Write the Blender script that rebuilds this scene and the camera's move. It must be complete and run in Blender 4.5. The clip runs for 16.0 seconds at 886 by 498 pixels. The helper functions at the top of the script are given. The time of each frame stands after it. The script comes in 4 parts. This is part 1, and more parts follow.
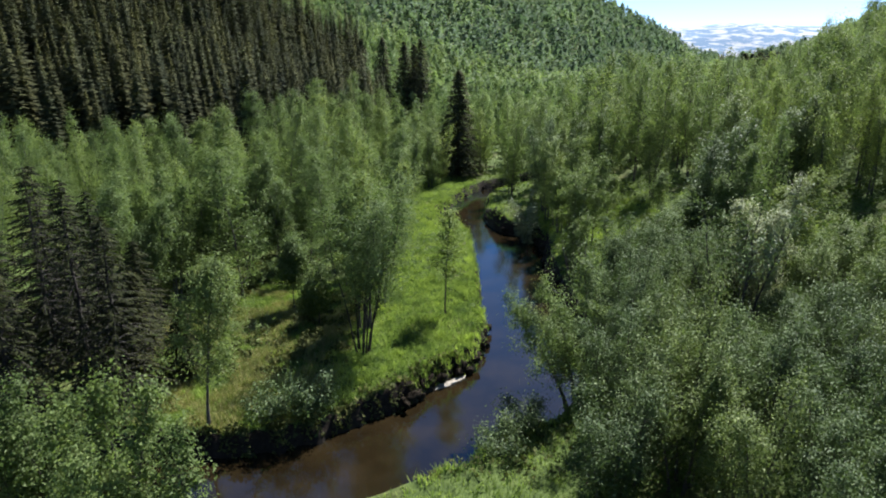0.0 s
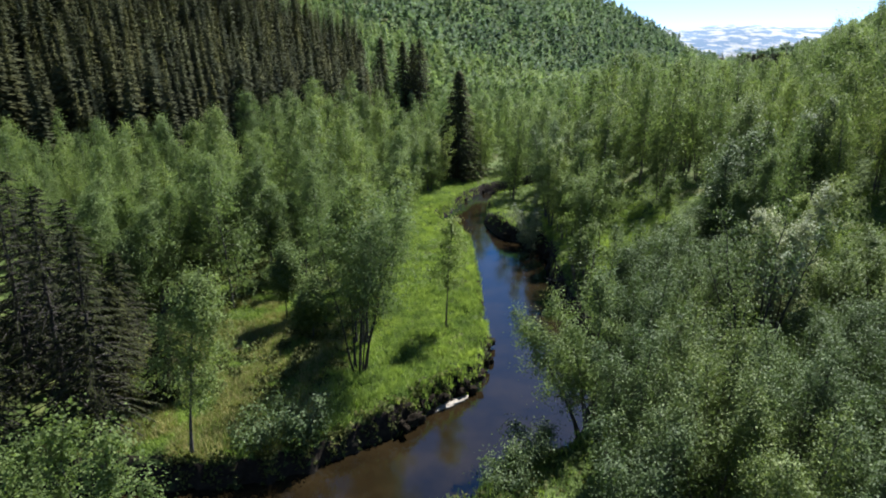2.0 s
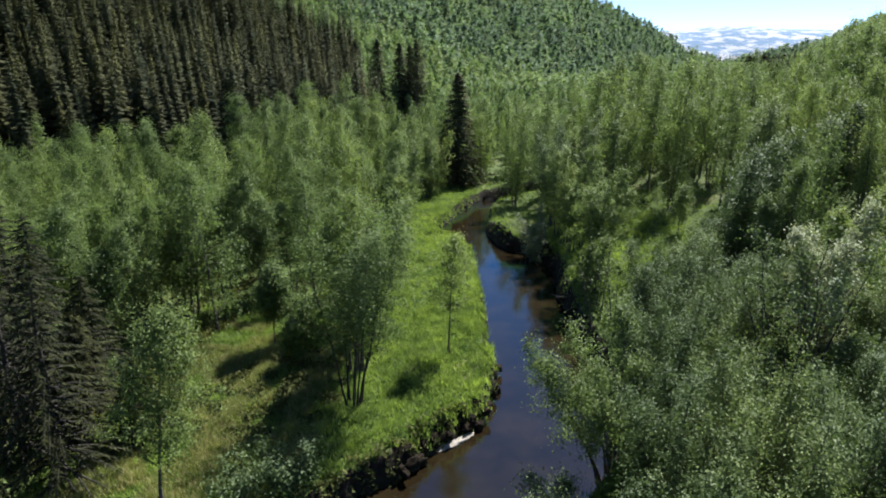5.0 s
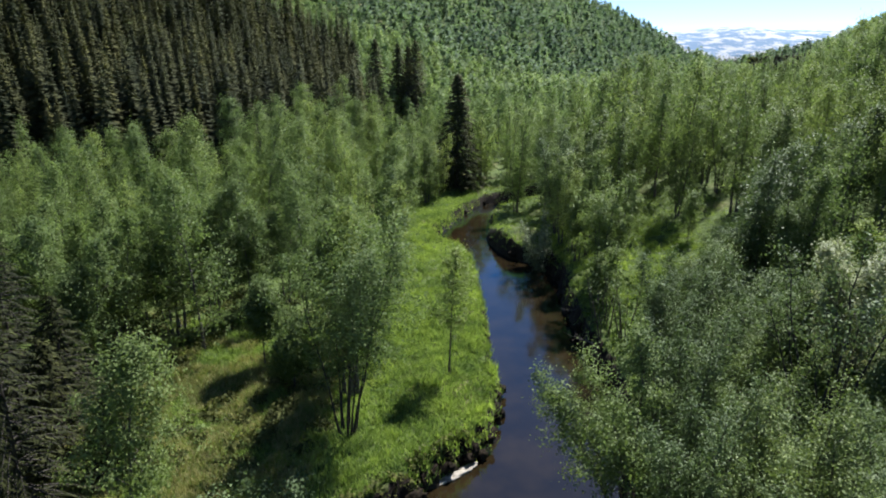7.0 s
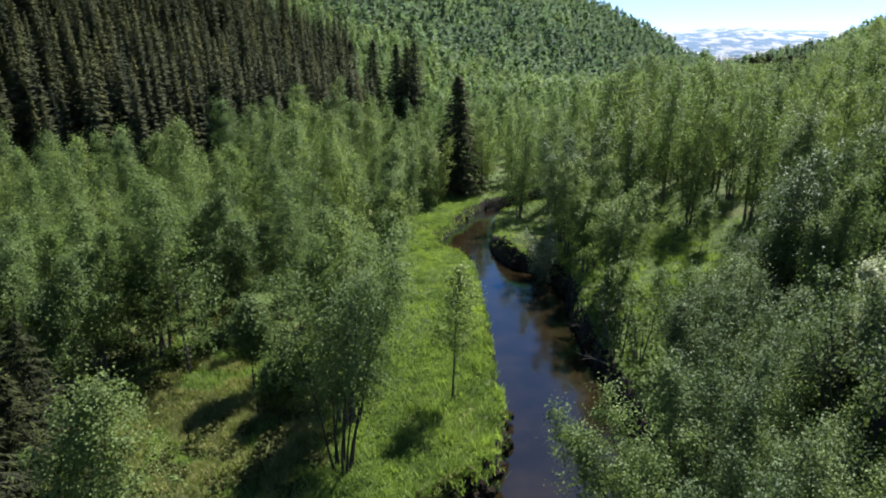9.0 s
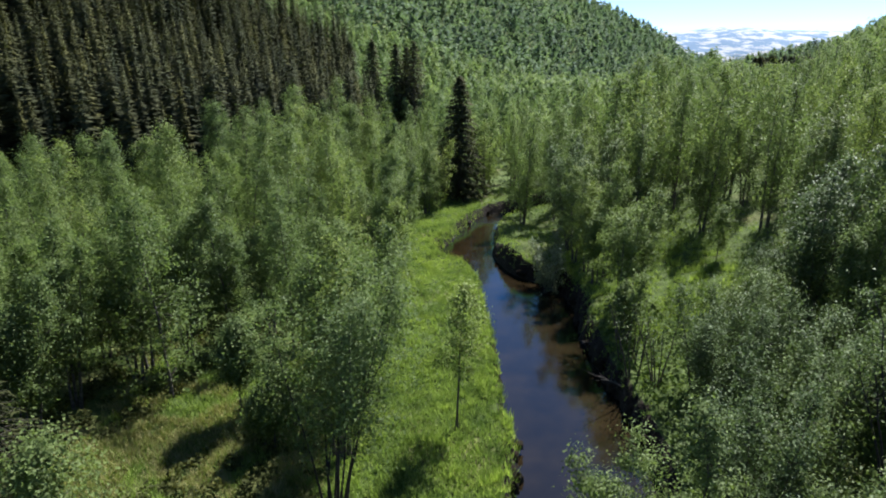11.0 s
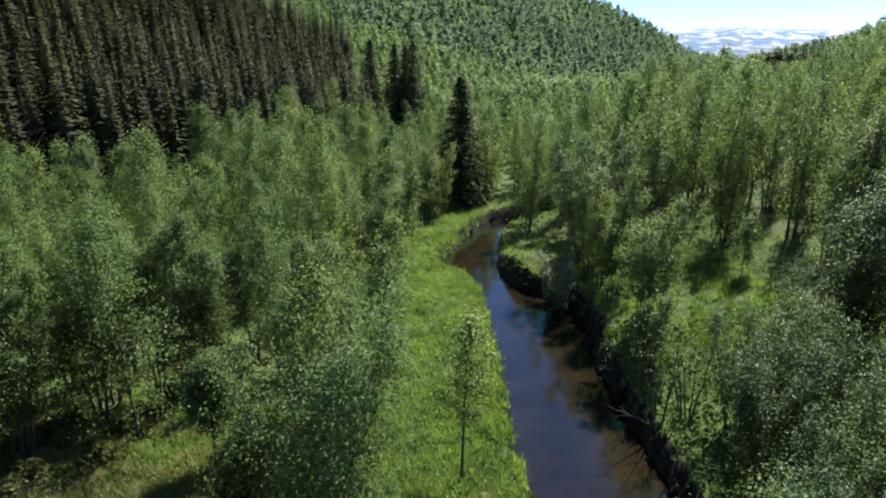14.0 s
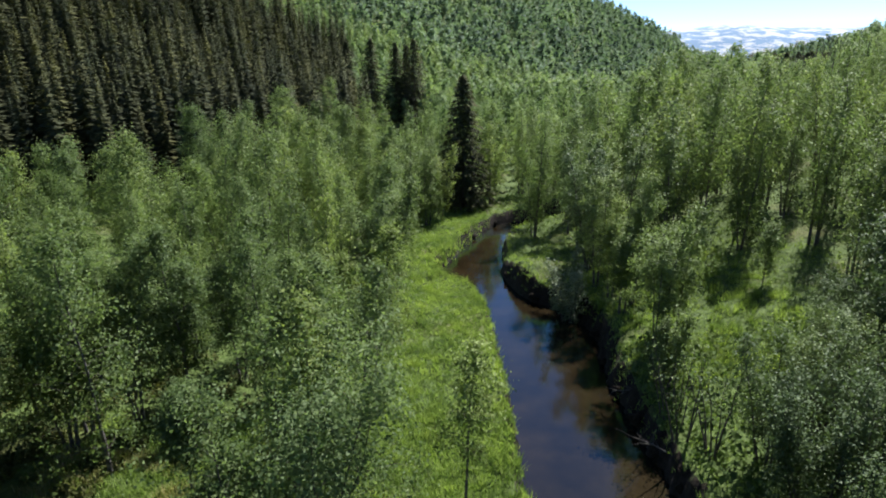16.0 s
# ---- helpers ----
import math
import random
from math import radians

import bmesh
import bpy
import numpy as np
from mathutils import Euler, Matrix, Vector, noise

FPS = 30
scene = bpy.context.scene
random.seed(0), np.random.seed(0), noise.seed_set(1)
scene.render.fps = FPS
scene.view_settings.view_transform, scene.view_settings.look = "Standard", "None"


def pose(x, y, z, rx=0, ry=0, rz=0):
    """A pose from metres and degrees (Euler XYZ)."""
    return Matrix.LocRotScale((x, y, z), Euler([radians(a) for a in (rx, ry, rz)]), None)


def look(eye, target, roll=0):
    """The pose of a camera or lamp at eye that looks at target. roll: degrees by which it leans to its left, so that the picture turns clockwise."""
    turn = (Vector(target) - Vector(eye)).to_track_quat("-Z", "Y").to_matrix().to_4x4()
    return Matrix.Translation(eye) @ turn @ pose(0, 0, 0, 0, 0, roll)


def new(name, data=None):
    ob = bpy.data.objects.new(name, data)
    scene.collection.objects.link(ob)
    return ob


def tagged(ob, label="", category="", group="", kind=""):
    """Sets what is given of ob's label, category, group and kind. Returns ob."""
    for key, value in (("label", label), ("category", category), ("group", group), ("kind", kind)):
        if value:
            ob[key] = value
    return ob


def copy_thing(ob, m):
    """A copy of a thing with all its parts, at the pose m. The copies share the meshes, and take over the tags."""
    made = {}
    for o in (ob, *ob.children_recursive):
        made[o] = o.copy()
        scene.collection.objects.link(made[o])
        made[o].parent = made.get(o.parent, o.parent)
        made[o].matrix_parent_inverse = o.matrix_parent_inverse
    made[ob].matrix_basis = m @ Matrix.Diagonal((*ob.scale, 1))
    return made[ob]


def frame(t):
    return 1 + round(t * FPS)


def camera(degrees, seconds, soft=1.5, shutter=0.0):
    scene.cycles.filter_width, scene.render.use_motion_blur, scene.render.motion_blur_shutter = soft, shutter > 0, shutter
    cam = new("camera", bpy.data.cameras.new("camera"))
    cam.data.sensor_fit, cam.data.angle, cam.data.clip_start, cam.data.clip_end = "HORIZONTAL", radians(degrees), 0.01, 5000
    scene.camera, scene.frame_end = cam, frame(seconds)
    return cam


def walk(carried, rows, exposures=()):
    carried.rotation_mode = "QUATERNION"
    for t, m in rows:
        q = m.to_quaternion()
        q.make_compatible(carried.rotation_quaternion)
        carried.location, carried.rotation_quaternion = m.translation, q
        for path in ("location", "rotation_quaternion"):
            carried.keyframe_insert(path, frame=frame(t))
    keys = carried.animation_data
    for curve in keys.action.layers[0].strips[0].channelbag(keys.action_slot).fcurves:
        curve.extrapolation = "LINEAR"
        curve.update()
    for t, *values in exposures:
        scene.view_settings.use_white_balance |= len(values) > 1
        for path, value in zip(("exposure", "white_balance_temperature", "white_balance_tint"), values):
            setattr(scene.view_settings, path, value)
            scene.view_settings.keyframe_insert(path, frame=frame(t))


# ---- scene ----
cam = camera(69.02, 16.0, soft=1.95)
PATH = [
    (0, (0.003, 0.000, 13.013), (-0.161, 19.202, 7.421), -0.04),
    (1, (-0.078, 0.854, 12.994), (-0.211, 20.057, 7.405), 0.07),
    (2, (-0.169, 1.715, 12.981), (-0.268, 20.920, 7.399), 0.14),
    (3, (-0.275, 2.588, 12.981), (-0.334, 21.796, 7.410), 0.14),
    (4, (-0.362, 3.448, 12.987), (-0.385, 22.661, 7.432), 0.12),
    (5, (-0.404, 4.281, 12.996), (-0.402, 23.499, 7.458), 0.12),
    (6, (-0.427, 5.124, 13.009), (-0.406, 24.347, 7.486), 0.11),
    (7, (-0.471, 6.028, 13.028), (-0.428, 25.253, 7.515), 0.10),
    (8, (-0.544, 6.999, 13.050), (-0.476, 26.225, 7.543), 0.08),
    (9, (-0.623, 8.000, 13.068), (-0.535, 27.228, 7.565), 0.05),
    (10, (-0.687, 8.995, 13.074), (-0.591, 28.224, 7.575), 0.02),
    (11, (-0.727, 9.970, 13.065), (-0.633, 29.201, 7.573), -0.00),
    (12, (-0.750, 10.939, 13.045), (-0.661, 30.171, 7.559), -0.05),
    (13, (-0.762, 11.913, 13.017), (-0.673, 31.146, 7.533), -0.12),
    (14, (-0.760, 12.899, 12.981), (-0.678, 32.132, 7.496), -0.22),
    (15, (-0.739, 13.896, 12.935), (-0.686, 33.128, 7.448), -0.32),
    (16, (-0.708, 14.899, 12.883), (-0.696, 34.132, 7.396), -0.42),
]
walk(cam, [(t, look(eye, target, roll)) for t, eye, target, roll in PATH], [(0, 1.25, 6280, 10), (16, 1.25, 6280, 10)])

# ---- light ----
SUN_EL, SUN_AZ = 52.0, 33.0      # degrees; azimuth clockwise from +y
world = bpy.data.worlds.new("sky")
scene.world = world
world.use_nodes = True
wn = world.node_tree
sky = wn.nodes.new("ShaderNodeTexSky")
sky.sky_type = "NISHITA"
sky.sun_disc = False
sky.sun_elevation, sky.sun_rotation = radians(SUN_EL), radians(SUN_AZ)
sky.air_density, sky.dust_density, sky.ozone_density = 0.42, 0.0, 3.2
wn.nodes["Background"].inputs["Strength"].default_value = 0.113
wn.links.new(sky.outputs[0], wn.nodes["Background"].inputs["Color"])
sun_data = bpy.data.lights.new("sun", "SUN")
sun_data.energy, sun_data.angle, sun_data.color = 4.85, radians(0.53), (1.0, 0.97, 0.93)
sun = new("sun", sun_data)
toward = Vector((math.sin(radians(SUN_AZ)) * math.cos(radians(SUN_EL)), math.cos(radians(SUN_AZ)) * math.cos(radians(SUN_EL)), math.sin(radians(SUN_EL))))
sun.matrix_world = look(toward * 200, (0, 0, 0))


# ---- materials ----
def material(name):
    m = bpy.data.materials.new(name)
    m.use_nodes = True
    nt = m.node_tree
    return m, nt, nt.nodes["Principled BSDF"], nt.nodes["Material Output"]


def ramp(nt, source, stops):
    node = nt.nodes.new("ShaderNodeValToRGB")
    el = node.color_ramp.elements
    while len(el) < len(stops):
        el.new(0.5)
    for e, (p, c) in zip(el, stops):
        e.position, e.color = p, (*c, 1)
    nt.links.new(source, node.inputs[0])
    return node.outputs[0]


def noise_tex(nt, scale, detail=4.0, rough=0.55, vec=None):
    node = nt.nodes.new("ShaderNodeTexNoise")
    node.inputs["Scale"].default_value, node.inputs["Detail"].default_value, node.inputs["Roughness"].default_value = scale, detail, rough
    if vec is None:
        vec = nt.nodes.new("ShaderNodeNewGeometry").outputs["Position"]
    nt.links.new(vec, node.inputs["Vector"])
    return node.outputs["Fac"]


def mix(nt, fac, a, b, mode="MIX"):
    node = nt.nodes.new("ShaderNodeMix")
    node.data_type, node.blend_type = "RGBA", mode
    for sock, v in ((node.inputs[0], fac), (node.inputs[6], a), (node.inputs[7], b)):
        if isinstance(v, bpy.types.NodeSocket):
            nt.links.new(v, sock)
        elif isinstance(v, tuple):
            sock.default_value = (*v, 1)
        else:
            sock.default_value = v
    return node.outputs[2]


def bump(nt, bsdf, height, strength, dist):
    node = nt.nodes.new("ShaderNodeBump")
    node.inputs["Strength"].default_value, node.inputs["Distance"].default_value = strength, dist
    nt.links.new(height, node.inputs["Height"])
    nt.links.new(node.outputs[0], bsdf.inputs["Normal"])


def leaf_material(name, dark, mid, light, through_light=0.4, rough=0.5, spread=8.0, patchy=0.2, gloss=0.09, apart=1.0):
    """Foliage: every leaf its own shade, every tree and stretch of wood its own tint."""
    m, nt, bsdf, out = material(name)
    geo = nt.nodes.new("ShaderNodeNewGeometry")
    info = nt.nodes.new("ShaderNodeObjectInfo")
    leafy = ramp(nt, geo.outputs["Random Per Island"], [(0.0, dark), (0.5, mid), (1.0, light)])
    stretch = ramp(nt, noise_tex(nt, 1.0 / spread, 2.0), [(0.3, (1 - patchy, 1 - 0.85 * patchy, 1 - patchy)), (0.7, (1 + 0.9 * patchy, 1 + 0.75 * patchy, 1))])
    each = ramp(nt, info.outputs["Random"], [(0.0, (0.84, 0.85, 0.8)), (0.5, (1.06, 1.05, 1.02)), (1.0, (1.42, 1.3, 1.0))])
    tint = nt.nodes.new("ShaderNodeAttribute")
    tint.attribute_name = "tint"
    # Random tint per tree, spread widened to imitate sunlit and shaded crowns.
    own = ramp(nt, tint.outputs["Fac"], [(0.0, (1, 1, 1)), (0.02, (1 - 0.32 * apart, 1 - 0.26 * apart, 1 - 0.22 * apart)), (0.5, (1.0, 1.0, 1.0)), (1.0, (1 + 0.26 * apart, 1 + 0.2 * apart, 1 + 0.02 * apart))])
    col = mix(nt, 1.0, mix(nt, 1.0, mix(nt, 1.0, leafy, stretch, "MULTIPLY"), each, "MULTIPLY"), own, "MULTIPLY")
    nt.links.new(col, bsdf.inputs["Base Color"])
    bsdf.inputs["Roughness"].default_value = rough
    bsdf.inputs["Specular IOR Level"].default_value = gloss
    tr = nt.nodes.new("ShaderNodeBsdfTranslucent")
    nt.links.new(mix(nt, 1.0, col, (1.06, 1.14, 0.72), "MULTIPLY"), tr.inputs["Color"])
    sh = nt.nodes.new("ShaderNodeMixShader")
    sh.inputs[0].default_value = through_light
    nt.links.new(bsdf.outputs[0], sh.inputs[1])
    nt.links.new(tr.outputs[0], sh.inputs[2])
    nt.links.new(sh.outputs[0], out.inputs["Surface"])
    return m


M_BIRCH_LEAF = leaf_material("birch_leaves", (0.096, 0.142, 0.054), (0.13, 0.186, 0.072), (0.182, 0.236, 0.104), 0.51, 0.58, gloss=0.17)
# Lighter green leaves, brightened further to imitate sun passing through thin crowns.
M_BRIGHT_LEAF = leaf_material("brightened_birch_leaves", (0.13, 0.18, 0.066), (0.162, 0.22, 0.082), (0.2, 0.264, 0.11), 0.47, 0.58, gloss=0.2)
# Birch green lightened and blued: valley haze painted into the leaves.
M_HAZY_VALLEY_LEAF = leaf_material("hazy_valley_leaves", (0.12, 0.175, 0.08), (0.15, 0.21, 0.1), (0.19, 0.255, 0.135), 0.5, 0.6, 14.0)
# Bluish leaf colour stands in for the haze before the far hillside.
M_HAZY_HILL_LEAF = leaf_material("hazy_hillside_leaves", (0.098, 0.148, 0.108), (0.112, 0.166, 0.124), (0.128, 0.186, 0.142), 0.5, 0.7, 40.0, 0.3)
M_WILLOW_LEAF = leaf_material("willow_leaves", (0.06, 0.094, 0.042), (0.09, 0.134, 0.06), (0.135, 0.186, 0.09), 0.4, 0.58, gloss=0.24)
# Pale leaf undersides, whitened further so the colour carries their glints.
M_SILVER_LEAF = leaf_material("pale_glint_leaves", (0.155, 0.195, 0.14), (0.21, 0.25, 0.19), (0.29, 0.33, 0.265), 0.4, 0.55, gloss=0.3)
M_SPRUCE = leaf_material("spruce_needles", (0.036, 0.042, 0.022), (0.052, 0.057, 0.029), (0.074, 0.08, 0.04), 0.28, 0.8, apart=1.7)
M_SPRUCE_OLD = leaf_material("old_spruce_needles", (0.012, 0.016, 0.008), (0.021, 0.026, 0.012), (0.05, 0.058, 0.025), 0.25, 0.8)
M_HERB = leaf_material("herb_leaves", (0.05, 0.085, 0.025), (0.075, 0.115, 0.035), (0.11, 0.15, 0.05), 0.35, 0.7, 3.0)
M_HEATH = leaf_material("dwarf_shrub_leaves", (0.036, 0.046, 0.02), (0.06, 0.072, 0.032), (0.1, 0.11, 0.05), 0.25, 0.7, 1.5, 0.35)
M_GRASS = leaf_material("grass_blades", (0.126, 0.188, 0.05), (0.188, 0.266, 0.082), (0.285, 0.358, 0.14), 0.45, 0.6, 1.6, 0.42)
M_STRAW = leaf_material("dry_grass_blades", (0.17, 0.175, 0.075), (0.28, 0.265, 0.125), (0.41, 0.37, 0.2), 0.35, 0.6, 3.0)


def bark_material(name, light, dark, scale):
    m, nt, bsdf, out = material(name)
    n = noise_tex(nt, scale, 5.0)
    nt.links.new(ramp(nt, n, [(0.35, dark), (0.6, light)]), bsdf.inputs["Base Color"])
    bsdf.inputs["Roughness"].default_value = 0.85
    bump(nt, bsdf, n, 0.6, 0.02)
    return m


M_BIRCH_BARK = bark_material("birch_bark", (0.1, 0.09, 0.08), (0.03, 0.026, 0.023), 9.0)
M_LIMB = bark_material("limb_bark", (0.09, 0.075, 0.06), (0.03, 0.025, 0.02), 14.0)
M_DARK_BARK = bark_material("dark_bark", (0.04, 0.032, 0.026), (0.015, 0.012, 0.01), 14.0)
M_SPRUCE_BARK = bark_material("spruce_bark", (0.11, 0.085, 0.065), (0.03, 0.023, 0.018), 12.0)
M_DEAD = bark_material("dead_wood", (0.085, 0.074, 0.062), (0.03, 0.026, 0.022), 12.0)

M_GROUND, nt, bsdf, out = material("grassy_ground")
fine, broad = noise_tex(nt, 3.5, 6.0, 0.65), noise_tex(nt, 0.22, 4.0)
grassy = ramp(nt, fine, [(0.3, (0.03, 0.048, 0.012)), (0.5, (0.062, 0.092, 0.02)), (0.72, (0.1, 0.135, 0.035))])
dry = ramp(nt, fine, [(0.3, (0.06, 0.05, 0.02)), (0.7, (0.2, 0.18, 0.07))])
turf = mix(nt, ramp(nt, broad, [(0.52, (0, 0, 0)), (0.68, (0.75, 0.75, 0.75))]), grassy, dry)
# Soil of the steep banks, darkened to include shade beneath the overhanging turf.
soil = ramp(nt, noise_tex(nt, 6.0, 6.0), [(0.3, (0.007, 0.005, 0.0035)), (0.7, (0.03, 0.021, 0.014))])
sep = nt.nodes.new("ShaderNodeSeparateXYZ")
geo = nt.nodes.new("ShaderNodeNewGeometry")
nt.links.new(geo.outputs["True Normal"], sep.inputs[0])
steep = ramp(nt, sep.outputs[2], [(0.55, (1, 1, 1)), (0.8, (0, 0, 0))])
nt.links.new(mix(nt, steep, turf, soil), bsdf.inputs["Base Color"])
bsdf.inputs["Roughness"].default_value = 0.9
bsdf.inputs["Specular IOR Level"].default_value = 0.2
bump(nt, bsdf, fine, 0.9, 0.12)

M_WATER, nt, bsdf, out = material("stream_water")
bed = ramp(nt, noise_tex(nt, 0.45, 5.0, 0.6), [(0.3, (0.008, 0.0055, 0.0026)), (0.5, (0.014, 0.0096, 0.0043)), (0.72, (0.023, 0.0158, 0.007))])
nt.links.new(bed, bsdf.inputs["Base Color"])
bsdf.inputs["Roughness"].default_value, bsdf.inputs["Specular IOR Level"].default_value = 0.9, 0.0
mirror = nt.nodes.new("ShaderNodeBsdfGlossy")
# Blue of the reflected sky is painted into the mirror colour; IOR raised too.
mirror.inputs["Color"].default_value, mirror.inputs["Roughness"].default_value = (0.42, 0.78, 0.97, 1), 0.08
ripple = nt.nodes.new("ShaderNodeBump")
ripple.inputs["Strength"].default_value, ripple.inputs["Distance"].default_value = 0.06, 0.02
nt.links.new(noise_tex(nt, 2.2, 3.0), ripple.inputs["Height"])
nt.links.new(ripple.outputs[0], mirror.inputs["Normal"])
fresnel = nt.nodes.new("ShaderNodeFresnel")
fresnel.inputs["IOR"].default_value = 1.62
sheet = nt.nodes.new("ShaderNodeMixShader")
for node, socket in ((fresnel, sheet.inputs[0]), (bsdf, sheet.inputs[1]), (mirror, sheet.inputs[2])):
    nt.links.new(node.outputs[0], socket)
nt.links.new(sheet.outputs[0], out.inputs["Surface"])

M_SAND, nt, bsdf, out = material("pale_silt")
n = noise_tex(nt, 9.0, 5.0)
nt.links.new(ramp(nt, n, [(0.3, (0.16, 0.13, 0.1)), (0.7, (0.4, 0.36, 0.3))]), bsdf.inputs["Base Color"])
bsdf.inputs["Roughness"].default_value = 0.8
bump(nt, bsdf, n, 0.5, 0.03)

M_SOIL, nt, bsdf, out = material("peaty_soil")
n = noise_tex(nt, 7.0, 6.0)
nt.links.new(ramp(nt, n, [(0.3, (0.006, 0.005, 0.003)), (0.7, (0.026, 0.019, 0.012))]), bsdf.inputs["Base Color"])
bsdf.inputs["Roughness"].default_value = 0.9
bsdf.inputs["Specular IOR Level"].default_value = 0.1
bump(nt, bsdf, n, 0.8, 0.06)

M_MOUNTAIN, nt, bsdf, out = material("hazy_snowy_mountain")
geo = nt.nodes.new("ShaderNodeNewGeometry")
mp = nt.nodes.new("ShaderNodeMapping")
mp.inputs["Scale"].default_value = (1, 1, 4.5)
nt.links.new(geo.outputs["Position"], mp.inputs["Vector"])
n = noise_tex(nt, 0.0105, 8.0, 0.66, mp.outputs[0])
# Snow dulled and rock blued: distance haze painted into both colours.
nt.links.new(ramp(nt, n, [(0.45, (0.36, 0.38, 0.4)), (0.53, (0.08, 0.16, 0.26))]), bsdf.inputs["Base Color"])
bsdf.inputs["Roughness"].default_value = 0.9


# ---- mesh helpers ----
def mesh_of(name, verts, faces, mat, normals=None):
    """A mesh from an array of corners and arrays of faces of 3 or 4 corners."""
    me = bpy.data.meshes.new(name)
    verts = np.asarray(verts, np.float32)
    faces = [np.asarray(f, np.int32) for f in faces if len(f)]
    me.vertices.add(len(verts))
    me.vertices.foreach_set("co", verts.ravel())
    loops = np.concatenate([f.ravel() for f in faces])
    sizes = np.concatenate([np.full(len(f), f.shape[1], np.int32) for f in faces])
    me.loops.add(len(loops))
    me.loops.foreach_set("vertex_index", loops)
    me.polygons.add(len(sizes))
    me.polygons.foreach_set("loop_start", np.concatenate([[0], np.cumsum(sizes)[:-1]]).astype(np.int32))
    me.update(calc_edges=True)
    me.materials.append(mat)
    if normals is not None:
        smooth(me)
        me.normals_split_custom_set_from_vertices(np.asarray(normals, np.float32))
    return me


def smooth(me):
    me.polygons.foreach_set("use_smooth", np.ones(len(me.polygons), bool))
    return me


def part(name, me, parent, label=""):
    ob = new(name, me)
    ob.parent = parent
    if label:
        ob["label"] = label
    return ob


def join(pieces):
    """Several (corners, faces) into one."""
    vs, fs, n = [], {3: [], 4: []}, 0
    for v, faces in pieces:
        for f in faces:
            if len(f):
                fs[f.shape[1]].append(f + n)
        vs.append(v)
        n += len(v)
    return np.concatenate(vs), [np.concatenate(f) for f in fs.values() if f]


def tube(path, radii, sides=6):
    """A tapered round limb along a line of points."""
    path, radii = np.asarray(path, float), np.asarray(radii, float)
    way = np.gradient(path, axis=0)
    way /= np.linalg.norm(way, axis=1, keepdims=True) + 1e-9
    ref = np.where(np.abs(way[:, 2:3]) > 0.9, [[1.0, 0, 0]], [[0, 0, 1.0]])
    a = np.cross(way, ref)
    a /= np.linalg.norm(a, axis=1, keepdims=True) + 1e-9
    b = np.cross(way, a)
    ang = np.arange(sides) * 2 * np.pi / sides
    v = path[:, None] + radii[:, None, None] * (a[:, None] * np.cos(ang)[None, :, None] + b[:, None] * np.sin(ang)[None, :, None])
    n = len(path)
    i, j = np.meshgrid(np.arange(n - 1), np.arange(sides), indexing="ij")
    k = (j + 1) % sides
    f = np.stack([i * sides + j, i * sides + k, (i + 1) * sides + k, (i + 1) * sides + j], -1).reshape(-1, 4)
    return v.reshape(-1, 3), [f]


def unit(v):
    return v / (np.linalg.norm(v, axis=-1, keepdims=True) + 1e-9)


def leaves(rng, centres, length, width, up=0.5, out=None, square=False, wild=0.3, crest=0.45):
    """A pointed blade at every centre, turned at random, or mostly towards the crown's outside."""
    n = len(centres)
    nor = unit(rng.normal(size=(n, 3)) * (1.0 if out is None else 0.35 if square else 0.55) + [0, 0, up] + (0.0 if out is None else out))
    soft = nor if out is None else unit(out + [0, 0, crest] + rng.normal(0, wild, (n, 3)))
    a = unit(np.cross(nor, rng.normal(size=(n, 3))))
    b = np.cross(nor, a)
    size = rng.uniform(0.7, 1.3, (n, 1))
    la, lb = a * length * size / 2, b * width * size / 2
    if square:
        j = rng.uniform(0.55, 1.25, (4, n, 1))
        v = np.stack([centres + (la + lb) * j[0], centres + (lb - la) * j[1], centres - (la + lb) * j[2], centres + (la - lb) * j[3]], 1).reshape(-1, 3)
        return v, [np.arange(4 * n).reshape(n, 4)], np.repeat(soft, 4, 0)
    v = np.stack([centres + la, centres + lb - 0.75 * la, centres - lb - 0.75 * la], 1).reshape(-1, 3)
    return v, [np.arange(3 * n).reshape(n, 3)], np.repeat(soft, 3, 0)


def branch_line(rng, start, az, rise, length, droop, n=4):
    s = np.linspace(0, 1, n)[:, None]
    out = np.array([math.cos(az), math.sin(az), 0])
    line = start + out * (s * length * math.cos(rise)) + np.array([0, 0, 1.0]) * (s * length * math.sin(rise) - droop * length * s**2.2)
    return line + rng.normal(0, 0.03 * length, (n, 3)) * s


